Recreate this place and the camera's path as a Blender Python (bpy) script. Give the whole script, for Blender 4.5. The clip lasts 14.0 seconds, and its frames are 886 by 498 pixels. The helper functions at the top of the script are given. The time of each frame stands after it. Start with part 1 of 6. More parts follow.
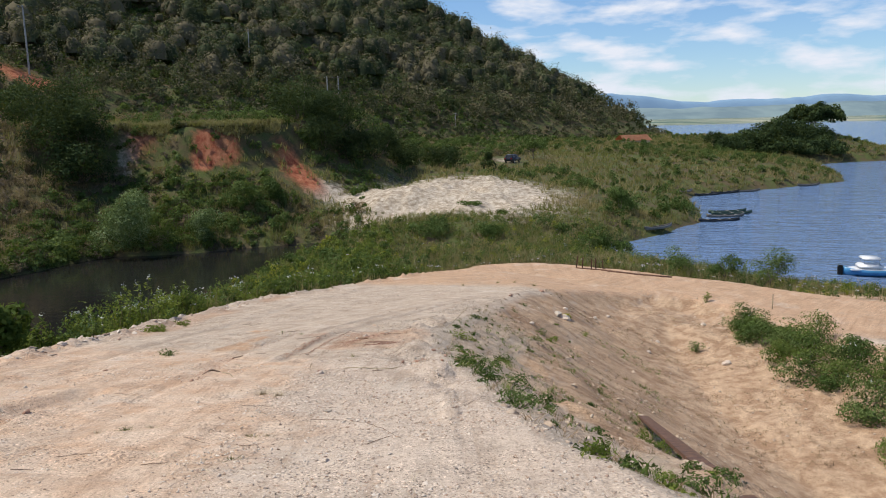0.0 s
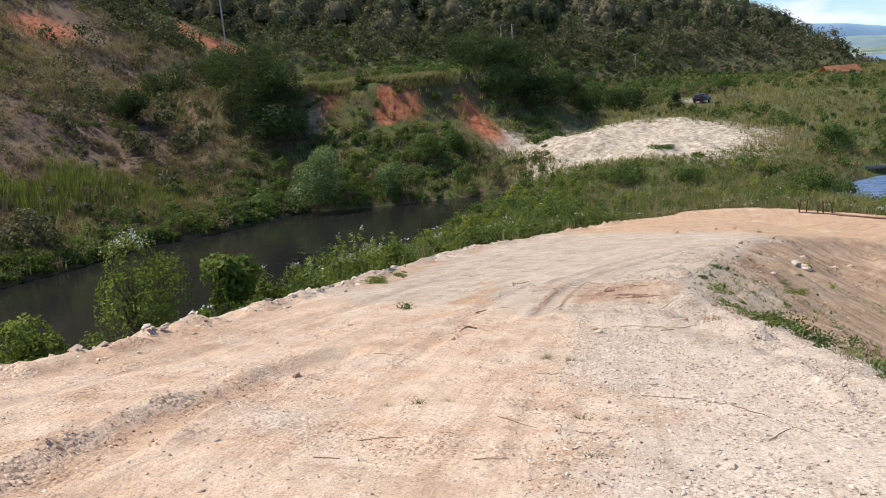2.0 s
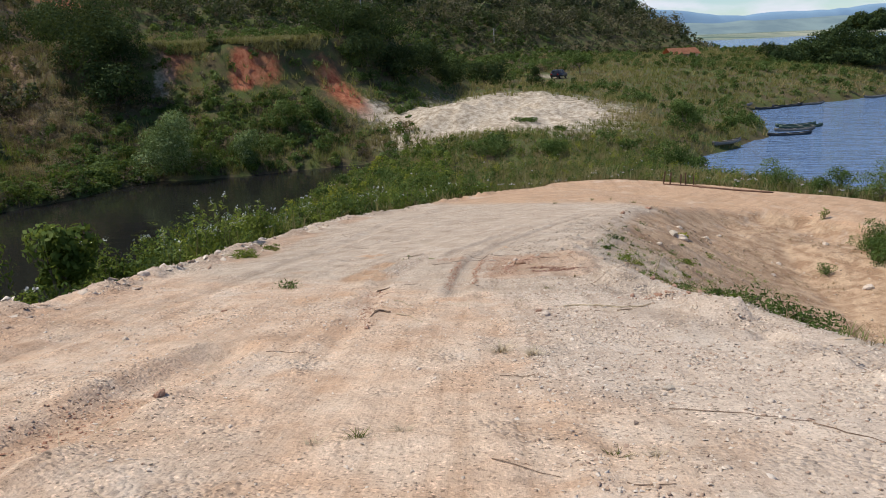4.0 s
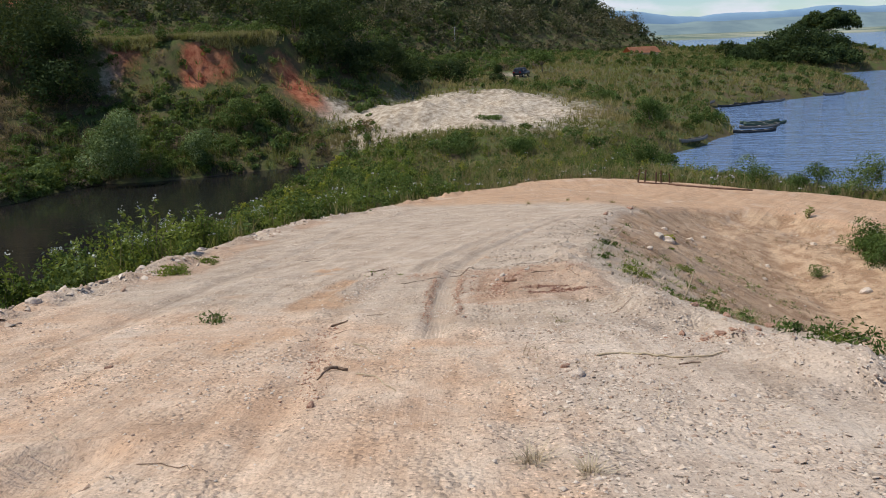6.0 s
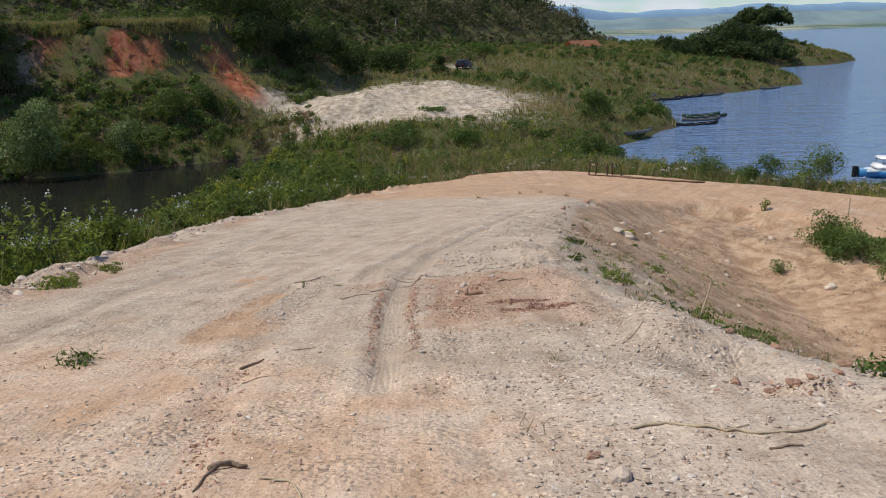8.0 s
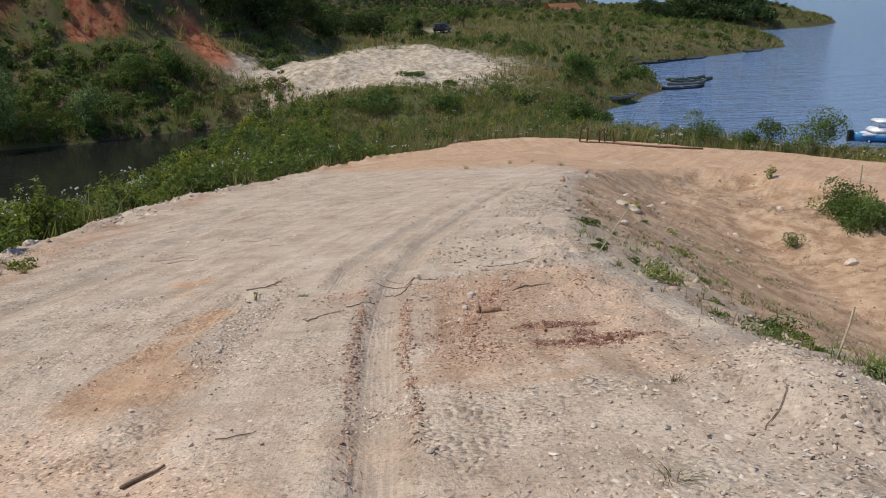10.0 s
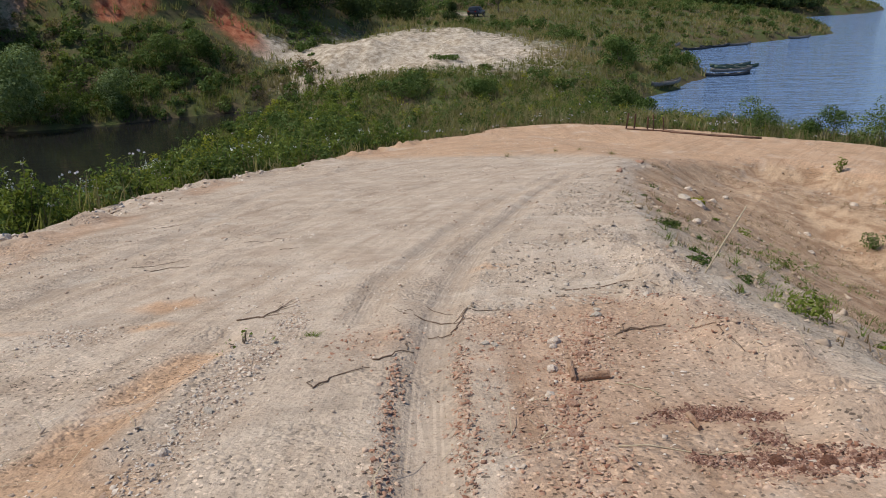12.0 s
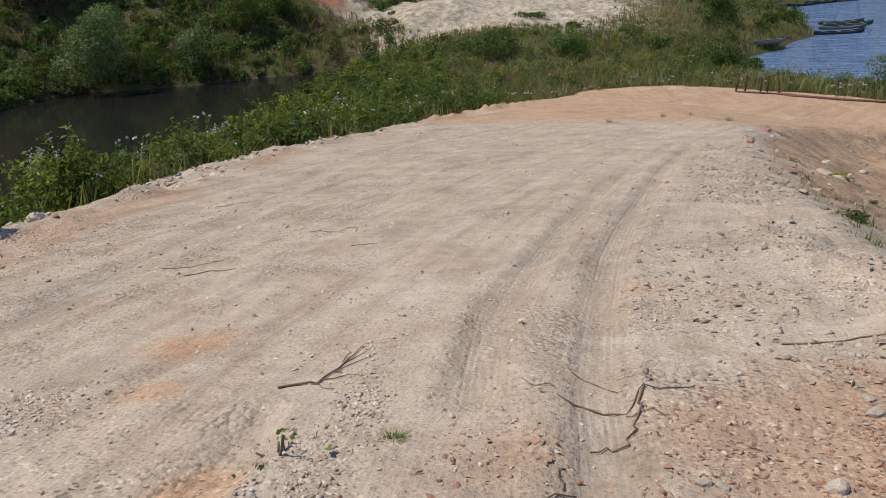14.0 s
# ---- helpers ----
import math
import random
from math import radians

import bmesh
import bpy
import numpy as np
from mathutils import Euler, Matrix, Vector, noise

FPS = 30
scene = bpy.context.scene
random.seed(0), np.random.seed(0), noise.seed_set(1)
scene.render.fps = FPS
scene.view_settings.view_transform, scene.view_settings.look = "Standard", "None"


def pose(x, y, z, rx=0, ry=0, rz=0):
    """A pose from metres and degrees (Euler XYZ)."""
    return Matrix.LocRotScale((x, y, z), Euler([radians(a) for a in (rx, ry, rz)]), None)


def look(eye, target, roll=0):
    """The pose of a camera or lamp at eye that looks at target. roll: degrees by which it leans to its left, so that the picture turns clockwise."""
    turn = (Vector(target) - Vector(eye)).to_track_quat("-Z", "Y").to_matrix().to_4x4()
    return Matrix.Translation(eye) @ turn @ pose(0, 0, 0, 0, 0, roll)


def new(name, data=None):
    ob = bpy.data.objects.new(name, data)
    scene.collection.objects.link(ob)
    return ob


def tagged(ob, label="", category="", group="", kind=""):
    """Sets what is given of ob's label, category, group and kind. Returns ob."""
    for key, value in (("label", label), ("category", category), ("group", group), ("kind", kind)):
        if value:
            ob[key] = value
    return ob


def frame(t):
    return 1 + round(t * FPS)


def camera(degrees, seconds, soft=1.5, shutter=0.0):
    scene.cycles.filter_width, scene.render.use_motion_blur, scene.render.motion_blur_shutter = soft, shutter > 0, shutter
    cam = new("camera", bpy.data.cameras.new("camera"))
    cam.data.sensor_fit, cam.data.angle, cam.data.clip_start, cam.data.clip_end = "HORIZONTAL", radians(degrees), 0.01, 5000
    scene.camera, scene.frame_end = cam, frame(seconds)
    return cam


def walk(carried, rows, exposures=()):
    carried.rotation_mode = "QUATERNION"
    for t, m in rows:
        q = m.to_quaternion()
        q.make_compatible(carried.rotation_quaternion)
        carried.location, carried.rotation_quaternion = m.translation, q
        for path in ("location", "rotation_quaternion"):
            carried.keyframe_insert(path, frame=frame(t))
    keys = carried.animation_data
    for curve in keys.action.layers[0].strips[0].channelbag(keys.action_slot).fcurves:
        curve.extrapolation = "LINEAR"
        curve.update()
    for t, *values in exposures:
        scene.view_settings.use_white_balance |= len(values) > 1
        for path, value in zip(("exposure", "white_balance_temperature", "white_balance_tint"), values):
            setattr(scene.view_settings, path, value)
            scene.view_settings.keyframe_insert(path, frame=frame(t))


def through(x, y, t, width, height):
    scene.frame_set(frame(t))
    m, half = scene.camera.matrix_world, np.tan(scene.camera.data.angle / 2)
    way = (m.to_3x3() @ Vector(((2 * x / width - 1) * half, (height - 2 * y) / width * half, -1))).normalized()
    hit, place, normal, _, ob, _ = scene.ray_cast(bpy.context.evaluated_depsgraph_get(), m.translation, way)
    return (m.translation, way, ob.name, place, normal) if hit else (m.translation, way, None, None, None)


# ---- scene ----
cam = camera(60.4, 14.0, soft=1.0)
PATH = [
    (0, (-0.153, 0.159, 1.402), (-0.145, 2.132, 1.074), -1.1),
    (0.5, (-0.491, 0.621, 1.29), (-0.865, 2.55, 0.917), -3.6),
    (1, (-0.925, 0.979, 1.149), (-1.346, 2.895, 0.758), -3.5),
    (1.5, (-1.333, 1.366, 1.08), (-1.759, 3.273, 0.654), -3.9),
    (2, (-1.708, 1.785, 0.978), (-2.149, 3.688, 0.548), -4.6),
    (2.5, (-1.981, 2.214, 0.856), (-2.319, 4.127, 0.381), -5.2),
    (3, (-2.265, 2.679, 0.791), (-2.536, 4.596, 0.291), -3.7),
    (3.5, (-2.509, 3.123, 0.662), (-2.611, 5.053, 0.148), -2.6),
    (3.7, (-2.573, 3.325, 0.576), (-2.659, 5.254, 0.057), -2.5),
    (5.8, (-2.848, 5.86, 0.082), (-2.83, 7.793, -0.431), -2.1),
    (6, (-2.864, 6.118, 0.014), (-2.84, 8.049, -0.508), -2.3),
    (6.5, (-2.913, 6.557, -0.082), (-2.886, 8.475, -0.648), -2.7),
    (7, (-2.903, 7.087, -0.202), (-2.878, 8.998, -0.789), -3.0),
    (7.5, (-2.918, 7.613, -0.3), (-2.887, 9.535, -0.852), -2.5),
    (8, (-2.887, 8.118, -0.388), (-2.715, 10.035, -0.93), -1.7),
    (8.2, (-2.881, 8.316, -0.454), (-2.698, 10.23, -1.006), -1.6),
    (10.3, (-2.844, 10.845, -0.832), (-2.599, 12.724, -1.473), -2.2),
    (10.5, (-2.805, 11.078, -0.884), (-2.545, 12.951, -1.536), -2.4),
    (11, (-2.8, 11.551, -0.992), (-2.585, 13.427, -1.65), -3.2),
    (11.5, (-2.822, 12.063, -1.115), (-2.625, 13.933, -1.795), -2.1),
    (12, (-2.868, 12.596, -1.207), (-2.723, 14.48, -1.861), -1.7),
    (12.5, (-2.901, 13.136, -1.286), (-2.758, 15.018, -1.947), -1.6),
    (13, (-2.958, 13.673, -1.383), (-3.017, 15.529, -2.125), -3.1),
    (13.5, (-3.047, 14.168, -1.462), (-3.118, 16.027, -2.196), -3.0),
    (14, (-3.09, 14.705, -1.574), (-3.147, 16.563, -2.312), -2.6),
]
walk(cam, [(t, look(eye, target, roll)) for t, eye, target, roll in PATH], [(0.0, 0.12), (0.7, 0.42), (1.2, 0.48), (2.0, 0.45), (3.0, 0.20), (3.7, 0.10), (6.0, 0.0), (8.0, -0.08), (14.0, -0.10)])

# ---- sky, sun ----
SUN_TO = Vector((-0.62, 0.08, 1.0)).normalized()
world = bpy.data.worlds.new("sky")
scene.world = world
world.use_nodes = True
wn, wl = world.node_tree.nodes, world.node_tree.links
wn.clear()
sky = wn.new("ShaderNodeTexSky")
sky.sky_type, sky.sun_disc = "NISHITA", False
sky.sun_elevation = math.asin(SUN_TO.z)
sky.sun_rotation = math.atan2(SUN_TO.x, SUN_TO.y)
sky.air_density, sky.dust_density, sky.ozone_density = 1.0, 0.0, 2.5
sky_bg = wn.new("ShaderNodeBackground")
sky_bg.inputs["Strength"].default_value = 0.10
sky_tint = wn.new("ShaderNodeMix")
sky_tint.data_type, sky_tint.blend_type = "RGBA", "MULTIPLY"
sky_tint.inputs[0].default_value, sky_tint.inputs[7].default_value = 1.0, (0.80, 0.95, 1.16, 1)
wl.new(sky.outputs[0], sky_tint.inputs[6])
wl.new(sky_tint.outputs[2], sky_bg.inputs["Color"])
# fair-weather cloud banks, flattened towards the horizon
cloud_at = wn.new("ShaderNodeTexCoord")
cloud_map = wn.new("ShaderNodeMapping")
cloud_map.inputs["Scale"].default_value = (2.0, 2.0, 7.0)
cloud_map.inputs["Location"].default_value = (0.35, 0.2, 0.0)
cloud_noise = wn.new("ShaderNodeTexNoise")
for key, v in (("Scale", 5.6), ("Detail", 8.0), ("Roughness", 0.52), ("Distortion", 0.1)):
    cloud_noise.inputs[key].default_value = v
cloud_ramp = wn.new("ShaderNodeValToRGB")
cloud_ramp.color_ramp.elements[0].position, cloud_ramp.color_ramp.elements[1].position = 0.45, 0.65
cloud_bg = wn.new("ShaderNodeBackground")
cloud_bg.inputs["Color"].default_value, cloud_bg.inputs["Strength"].default_value = (0.86, 0.90, 1.0, 1), 0.86
cloud_mix = wn.new("ShaderNodeMixShader")
wl.new(cloud_at.outputs["Generated"], cloud_map.inputs["Vector"])
wl.new(cloud_map.outputs[0], cloud_noise.inputs["Vector"])
wl.new(cloud_noise.outputs["Fac"], cloud_ramp.inputs["Fac"])
cloud_high = wn.new("ShaderNodeSeparateXYZ")
cloud_thin = wn.new("ShaderNodeMapRange")
for key, v in (("From Min", 0.16), ("From Max", 0.45), ("To Min", 1.0), ("To Max", 0.08)):
    cloud_thin.inputs[key].default_value = v
cloud_fac = wn.new("ShaderNodeMath")
cloud_fac.operation = "MULTIPLY"
wl.new(cloud_at.outputs["Generated"], cloud_high.inputs[0])
wl.new(cloud_high.outputs["Z"], cloud_thin.inputs["Value"])
wl.new(cloud_ramp.outputs["Color"], cloud_fac.inputs[0])
wl.new(cloud_thin.outputs[0], cloud_fac.inputs[1])
wl.new(cloud_fac.outputs[0], cloud_mix.inputs["Fac"])
wl.new(sky_bg.outputs[0], cloud_mix.inputs[1])
wl.new(cloud_bg.outputs[0], cloud_mix.inputs[2])
wl.new(cloud_mix.outputs[0], wn.new("ShaderNodeOutputWorld").inputs["Surface"])
sun = new("sun", bpy.data.lights.new("sun", "SUN"))
sun.data.energy, sun.data.angle, sun.data.color = 4.3, radians(0.6), (1.0, 0.942, 0.845)
sun.matrix_world = look(SUN_TO * 100, (0, 0, 0))


# ---- materials ----
def material(name, rough=0.9, spec=0.3):
    m = bpy.data.materials.new(name)
    m.use_nodes = True
    nt = m.node_tree
    b = nt.nodes["Principled BSDF"]
    b.inputs["Roughness"].default_value = rough
    b.inputs["Specular IOR Level"].default_value = spec
    return m, nt, b


def node(nt, kind, **values):
    n = nt.nodes.new(kind)
    for key, v in values.items():
        n.inputs[key.replace("_", " ")].default_value = v
    return n


def noise_of(nt, coord, scale, detail=4.0, rough=0.55, distort=0.0):
    n = node(nt, "ShaderNodeTexNoise", Scale=scale, Detail=detail, Roughness=rough, Distortion=distort)
    nt.links.new(coord, n.inputs["Vector"])
    return n.outputs["Fac"]


def ramp(nt, fac, *stops):
    r = nt.nodes.new("ShaderNodeValToRGB")
    e = r.color_ramp.elements
    while len(e) < len(stops):
        e.new(0.5)
    for k, (at, c) in enumerate(stops):
        e[k].position = at
        e[k].color = (*c, 1) if len(c) == 3 else c
    nt.links.new(fac, r.inputs["Fac"])
    return r.outputs["Color"]


def grey(v):
    return (v, v, v)


def mixed(nt, fac, a, b, kind="MIX"):
    n = nt.nodes.new("ShaderNodeMix")
    n.data_type, n.blend_type = "RGBA", kind
    for sock, v in (("Factor_Float", fac), ("A_Color", a), ("B_Color", b)):
        s = next(i for i in n.inputs if i.identifier == sock)
        if isinstance(v, (int, float)):
            s.default_value = v
        elif isinstance(v, tuple):
            s.default_value = (*v, 1)
        else:
            nt.links.new(v, s)
    return next(o for o in n.outputs if o.identifier == "Result_Color")


def calc(nt, op, a, b):
    n = nt.nodes.new("ShaderNodeMath")
    n.operation = op
    for s, v in zip(n.inputs, (a, b)):
        if isinstance(v, (int, float)):
            s.default_value = v
        else:
            nt.links.new(v, s)
    return n.outputs[0]


def place_of(nt):
    return nt.nodes.new("ShaderNodeNewGeometry").outputs["Position"]


def own_place(nt):
    return nt.nodes.new("ShaderNodeTexCoord").outputs["Object"]


def bump(nt, b, height, strength=0.5, distance=0.02):
    n = node(nt, "ShaderNodeBump", Strength=strength, Distance=distance)
    nt.links.new(height, n.inputs["Height"])
    nt.links.new(n.outputs["Normal"], b.inputs["Normal"])


def two_scale(name, c1, c2, scale, rough=0.85, spec=0.3, metal=0.0, bumps=0.3, dist=0.01):
    """A worn surface: two colours mixed by coarse and fine noise, with fine relief."""
    m, nt, b = material(name, rough, spec)
    p = own_place(nt)
    big, fine = noise_of(nt, p, scale, 3), noise_of(nt, p, scale * 9, 4)
    col = mixed(nt, ramp(nt, big, (0.35, grey(0)), (0.65, grey(1))), c1, c2)
    col = mixed(nt, 0.35, col, ramp(nt, fine, (0.3, grey(0.25)), (0.7, grey(1.0))), "MULTIPLY")
    nt.links.new(col, b.inputs["Base Color"])
    b.inputs["Metallic"].default_value = metal
    bump(nt, b, fine, bumps, dist)
    return m


def leafy(name, dark, mid, light, patch=0.25, through=0.25, rough=0.55, dry=None, each=0.55):
    """Leaves: colour varies leaf by leaf and from patch to patch; light comes through them."""
    m, nt, b = material(name, 0.8, 0.06)
    isle = nt.nodes.new("ShaderNodeNewGeometry")
    rnd = isle.outputs["Random Per Island"]
    big = noise_of(nt, isle.outputs["Position"], patch, 2)
    fac = calc(nt, "ADD", calc(nt, "MULTIPLY", rnd, each), calc(nt, "SUBTRACT", calc(nt, "MULTIPLY", big, 1.9), 0.975 - each / 2))
    col = ramp(nt, fac, (0.15, dark), (0.5, mid), (0.9, light))
    if dry:
        old = ramp(nt, calc(nt, "ADD", noise_of(nt, isle.outputs["Position"], patch * 0.6, 3), calc(nt, "MULTIPLY", rnd, 0.25)), (0.56, grey(0)), (0.72, grey(1)))
        col = mixed(nt, old, col, dry)
    nt.links.new(col, b.inputs["Base Color"])
    t = nt.nodes.new("ShaderNodeBsdfTranslucent")
    nt.links.new(mixed(nt, 0.5, col, (0.30, 0.36, 0.05)), t.inputs["Color"])
    s = node(nt, "ShaderNodeMixShader", Fac=through)
    out = nt.nodes["Material Output"]
    nt.links.new(b.outputs[0], s.inputs[1])
    nt.links.new(t.outputs[0], s.inputs[2])
    nt.links.new(s.outputs[0], out.inputs["Surface"])
    return m


def ground_material():
    """One sheet of earth: pale road fill, pink and orange clay, white sand, red cuts and the soil under the grass, by painted masks."""
    m, nt, b = material("earth", 0.95, 0.15)
    p = place_of(nt)
    n1, n2 = noise_of(nt, p, 0.35, 4, 0.6), noise_of(nt, p, 1.7, 5, 0.62, 0.4)
    n3, n4 = noise_of(nt, p, 9.0, 5, 0.65), noise_of(nt, p, 55.0, 3, 0.6)

    def mask(name, soft=0.0):
        a = nt.nodes.new("ShaderNodeAttribute")
        a.attribute_name = name
        return a.outputs["Fac"]

    def broken(fac, by=n2, width=0.9):
        """A mask with an uneven border."""
        f = calc(nt, "ADD", fac, calc(nt, "MULTIPLY", calc(nt, "SUBTRACT", by, 0.5), width))
        return ramp(nt, f, (0.30, grey(0)), (0.75, grey(1)))

    pale = mixed(nt, ramp(nt, n2, (0.35, grey(0)), (0.65, grey(1))), (0.475, 0.368, 0.272), (0.575, 0.467, 0.36))
    pink = mixed(nt, ramp(nt, n2, (0.35, grey(0)), (0.68, grey(1))), (0.57, 0.385, 0.255), (0.68, 0.525, 0.39))
    road = mixed(nt, broken(mask("pink"), n1), pale, pink)
    clay = mixed(nt, n2, (0.51, 0.29, 0.16), (0.59, 0.405, 0.255))
    road = mixed(nt, calc(nt, "MULTIPLY", broken(mask("orange"), n2, 1.2), 0.82), road, clay)
    brown = mixed(nt, n3, (0.42, 0.25, 0.15), (0.54, 0.365, 0.24))
    road = mixed(nt, calc(nt, "MULTIPLY", broken(mask("brown"), n2, 1.1), 0.68), road, brown)
    chalk = mixed(nt, n3, (0.50, 0.39, 0.30), (0.655, 0.55, 0.44))
    road = mixed(nt, calc(nt, "MULTIPLY", broken(mask("chalk"), n2, 0.7), 0.85), road, chalk)
    damp = ramp(nt, noise_of(nt, p, 0.8, 6, 0.7, 0.8), (0.48, grey(0.95)), (0.70, grey(0.74)))
    road = mixed(nt, 1.0, road, damp, "MULTIPLY")
    soil = mixed(nt, n2, (0.07, 0.055, 0.03), (0.15, 0.115, 0.06))
    green = mixed(nt, n2, (0.045, 0.075, 0.02), (0.12, 0.13, 0.04))
    soil = mixed(nt, ramp(nt, n1, (0.4, grey(0)), (0.6, grey(1))), soil, green)
    soil = mixed(nt, mask("bank"), soil, mixed(nt, n2, (0.13, 0.085, 0.057), (0.23, 0.158, 0.108)))
    # far green fields with pale patches; distance haze is mixed into both colours
    field = mixed(nt, ramp(nt, noise_of(nt, p, 0.004, 4, 0.6), (0.46, grey(0)), (0.58, grey(1))), (0.10, 0.16, 0.12), (0.36, 0.36, 0.26))
    soil = mixed(nt, mask("far"), soil, field)
    col = mixed(nt, broken(mask("road"), n2, 0.5), soil, road)
    streak = nt.nodes.new("ShaderNodeMapping")
    streak.inputs["Rotation"].default_value, streak.inputs["Scale"].default_value = (0, 0, 0.62), (0.22, 1.9, 0.0)
    nt.links.new(p, streak.inputs["Vector"])
    lines = mixed(nt, mask("rill"), n2, noise_of(nt, streak.outputs[0], 1.1, 6, 0.7))
    slope = mixed(nt, ramp(nt, lines, (0.40, grey(0)), (0.60, grey(1))), (0.34, 0.215, 0.130), (0.53, 0.372, 0.238))
    col = mixed(nt, broken(mask("pit"), n2, 0.5), col, slope)
    sand = mixed(nt, ramp(nt, n2, (0.36, grey(0)), (0.64, grey(1))), (0.29, 0.225, 0.155), (0.60, 0.52, 0.41))
    col = mixed(nt, broken(mask("sand"), n2, 0.8), col, sand)
    scree = mixed(nt, n3, (0.33, 0.27, 0.20), (0.50, 0.425, 0.335))
    col = mixed(nt, calc(nt, "MULTIPLY", broken(mask("scree"), n2, 1.1), 0.6), col, scree)
    runs = nt.nodes.new("ShaderNodeMapping")
    runs.inputs["Scale"].default_value = (1.0, 1.0, 0.16)
    nt.links.new(p, runs.inputs["Vector"])
    flutes = ramp(nt, noise_of(nt, runs.outputs[0], 1.4, 5, 0.65), (0.36, grey(0)), (0.62, grey(1)))
    red = mixed(nt, flutes, (0.26, 0.062, 0.030), (0.50, 0.20, 0.105))
    col = mixed(nt, broken(mask("red"), n2, 0.7), col, red)
    chips = nt.nodes.new("ShaderNodeTexVoronoi")
    chips.inputs["Scale"].default_value, chips.inputs["Randomness"].default_value = 26.0, 1.0
    nt.links.new(p, chips.inputs["Vector"])
    chip_tone = ramp(nt, chips.outputs["Distance"], (0.0, grey(1.18)), (0.30, grey(1.06)), (0.55, grey(0.88)))
    stony = ramp(nt, noise_of(nt, p, 1.3, 4, 0.65), (0.50, grey(0)), (0.64, grey(1)))
    col = mixed(nt, calc(nt, "MULTIPLY", stony, 0.3), col, mixed(nt, 1.0, col, chip_tone, "MULTIPLY"))
    rolled = calc(nt, "MULTIPLY", ramp(nt, calc(nt, "ADD", mask("lane"), calc(nt, "MULTIPLY", calc(nt, "SUBTRACT", n3, 0.5), 0.05)), (0.085, grey(1)), (0.115, grey(0))), mask("road"))
    loose = calc(nt, "SUBTRACT", 1.0, calc(nt, "MAXIMUM", calc(nt, "MULTIPLY", rolled, 0.85), calc(nt, "MULTIPLY", mask("worn"), 0.75)))
    crumb = nt.nodes.new("ShaderNodeTexVoronoi")
    crumb.inputs["Scale"].default_value = 62.0
    nt.links.new(p, crumb.inputs["Vector"])
    tone = nt.nodes.new("ShaderNodeSeparateColor")
    nt.links.new(crumb.outputs["Color"], tone.inputs[0])
    gravelly = ramp(nt, noise_of(nt, p, 0.7, 4, 0.6, 0.5), (0.42, grey(0.25)), (0.60, grey(1)))
    # speckle in the colour: dark cells stand for crumbs' shadows, bright for chips
    col = mixed(nt, calc(nt, "MULTIPLY", loose, gravelly), col, mixed(nt, 1.0, col, ramp(nt, tone.outputs[0], (0.06, grey(0.34)), (0.10, grey(0.96)), (0.90, grey(1.02)), (0.95, grey(1.45))), "MULTIPLY"))
    tone2 = nt.nodes.new("ShaderNodeSeparateColor")
    nt.links.new(chips.outputs["Color"], tone2.inputs[0])
    col = mixed(nt, calc(nt, "MULTIPLY", stony, loose), col, mixed(nt, 1.0, col, ramp(nt, tone2.outputs[0], (0.05, grey(0.72)), (0.10, grey(0.98)), (0.90, grey(1.01)), (0.95, grey(1.18))), "MULTIPLY"))
    n5 = noise_of(nt, p, 21.0, 4, 0.6)
    col = mixed(nt, calc(nt, "MULTIPLY", loose, 0.35), col, mixed(nt, 1.0, col, ramp(nt, n5, (0.32, grey(0.62)), (0.44, grey(0.97)), (0.60, grey(1.03)), (0.70, grey(1.16))), "MULTIPLY"))
    flow = nt.nodes.new("ShaderNodeCombineXYZ")
    apart = nt.nodes.new("ShaderNodeSeparateXYZ")
    nt.links.new(p, apart.inputs[0])
    nt.links.new(mask("drift"), flow.inputs["X"])
    nt.links.new(calc(nt, "MULTIPLY", apart.outputs["Y"], 0.045), flow.inputs["Y"])
    drag = noise_of(nt, flow.outputs[0], 5.0, 7, 0.68)
    dragged = mixed(nt, 1.0, col, ramp(nt, drag, (0.34, (0.79, 0.75, 0.71)), (0.47, grey(0.97)), (0.66, grey(1.10))), "MULTIPLY")
    col = mixed(nt, calc(nt, "MULTIPLY", mask("road"), 0.85), col, dragged)
    ribs = ramp(nt, calc(nt, "SINE", calc(nt, "MULTIPLY", mask("lane"), 190.0), 0.0), (0.0, grey(0.80)), (0.45, grey(1.03)))
    col = mixed(nt, calc(nt, "MULTIPLY", rolled, ramp(nt, n2, (0.35, grey(0.15)), (0.6, grey(0.9)))), col, mixed(nt, 1.0, col, ribs, "MULTIPLY"))
    shoulder = ramp(nt, calc(nt, "ADD", mask("lane"), calc(nt, "MULTIPLY", calc(nt, "SUBTRACT", n3, 0.5), 0.07)), (0.095, grey(1.0)), (0.125, grey(0.90)), (0.175, grey(1.0)))
    col = mixed(nt, calc(nt, "MULTIPLY", mask("road"), 0.8), col, mixed(nt, 1.0, col, shoulder, "MULTIPLY"))
    bleach = ramp(nt, noise_of(nt, p, 0.9, 6, 0.7, 0.6), (0.54, grey(0)), (0.70, grey(0.4)))
    col = mixed(nt, calc(nt, "MULTIPLY", bleach, mask("road")), col, (0.62, 0.545, 0.455))
    grain = ramp(nt, n3, (0.28, grey(0.78)), (0.6, grey(1.0)), (0.75, grey(1.08)))
    col = mixed(nt, 0.7, col, grain, "MULTIPLY")
    col = mixed(nt, 0.7, col, ramp(nt, n4, (0.32, grey(0.62)), (0.46, grey(1.0)), (0.70, grey(1.10))), "MULTIPLY")
    nt.links.new(col, b.inputs["Base Color"])
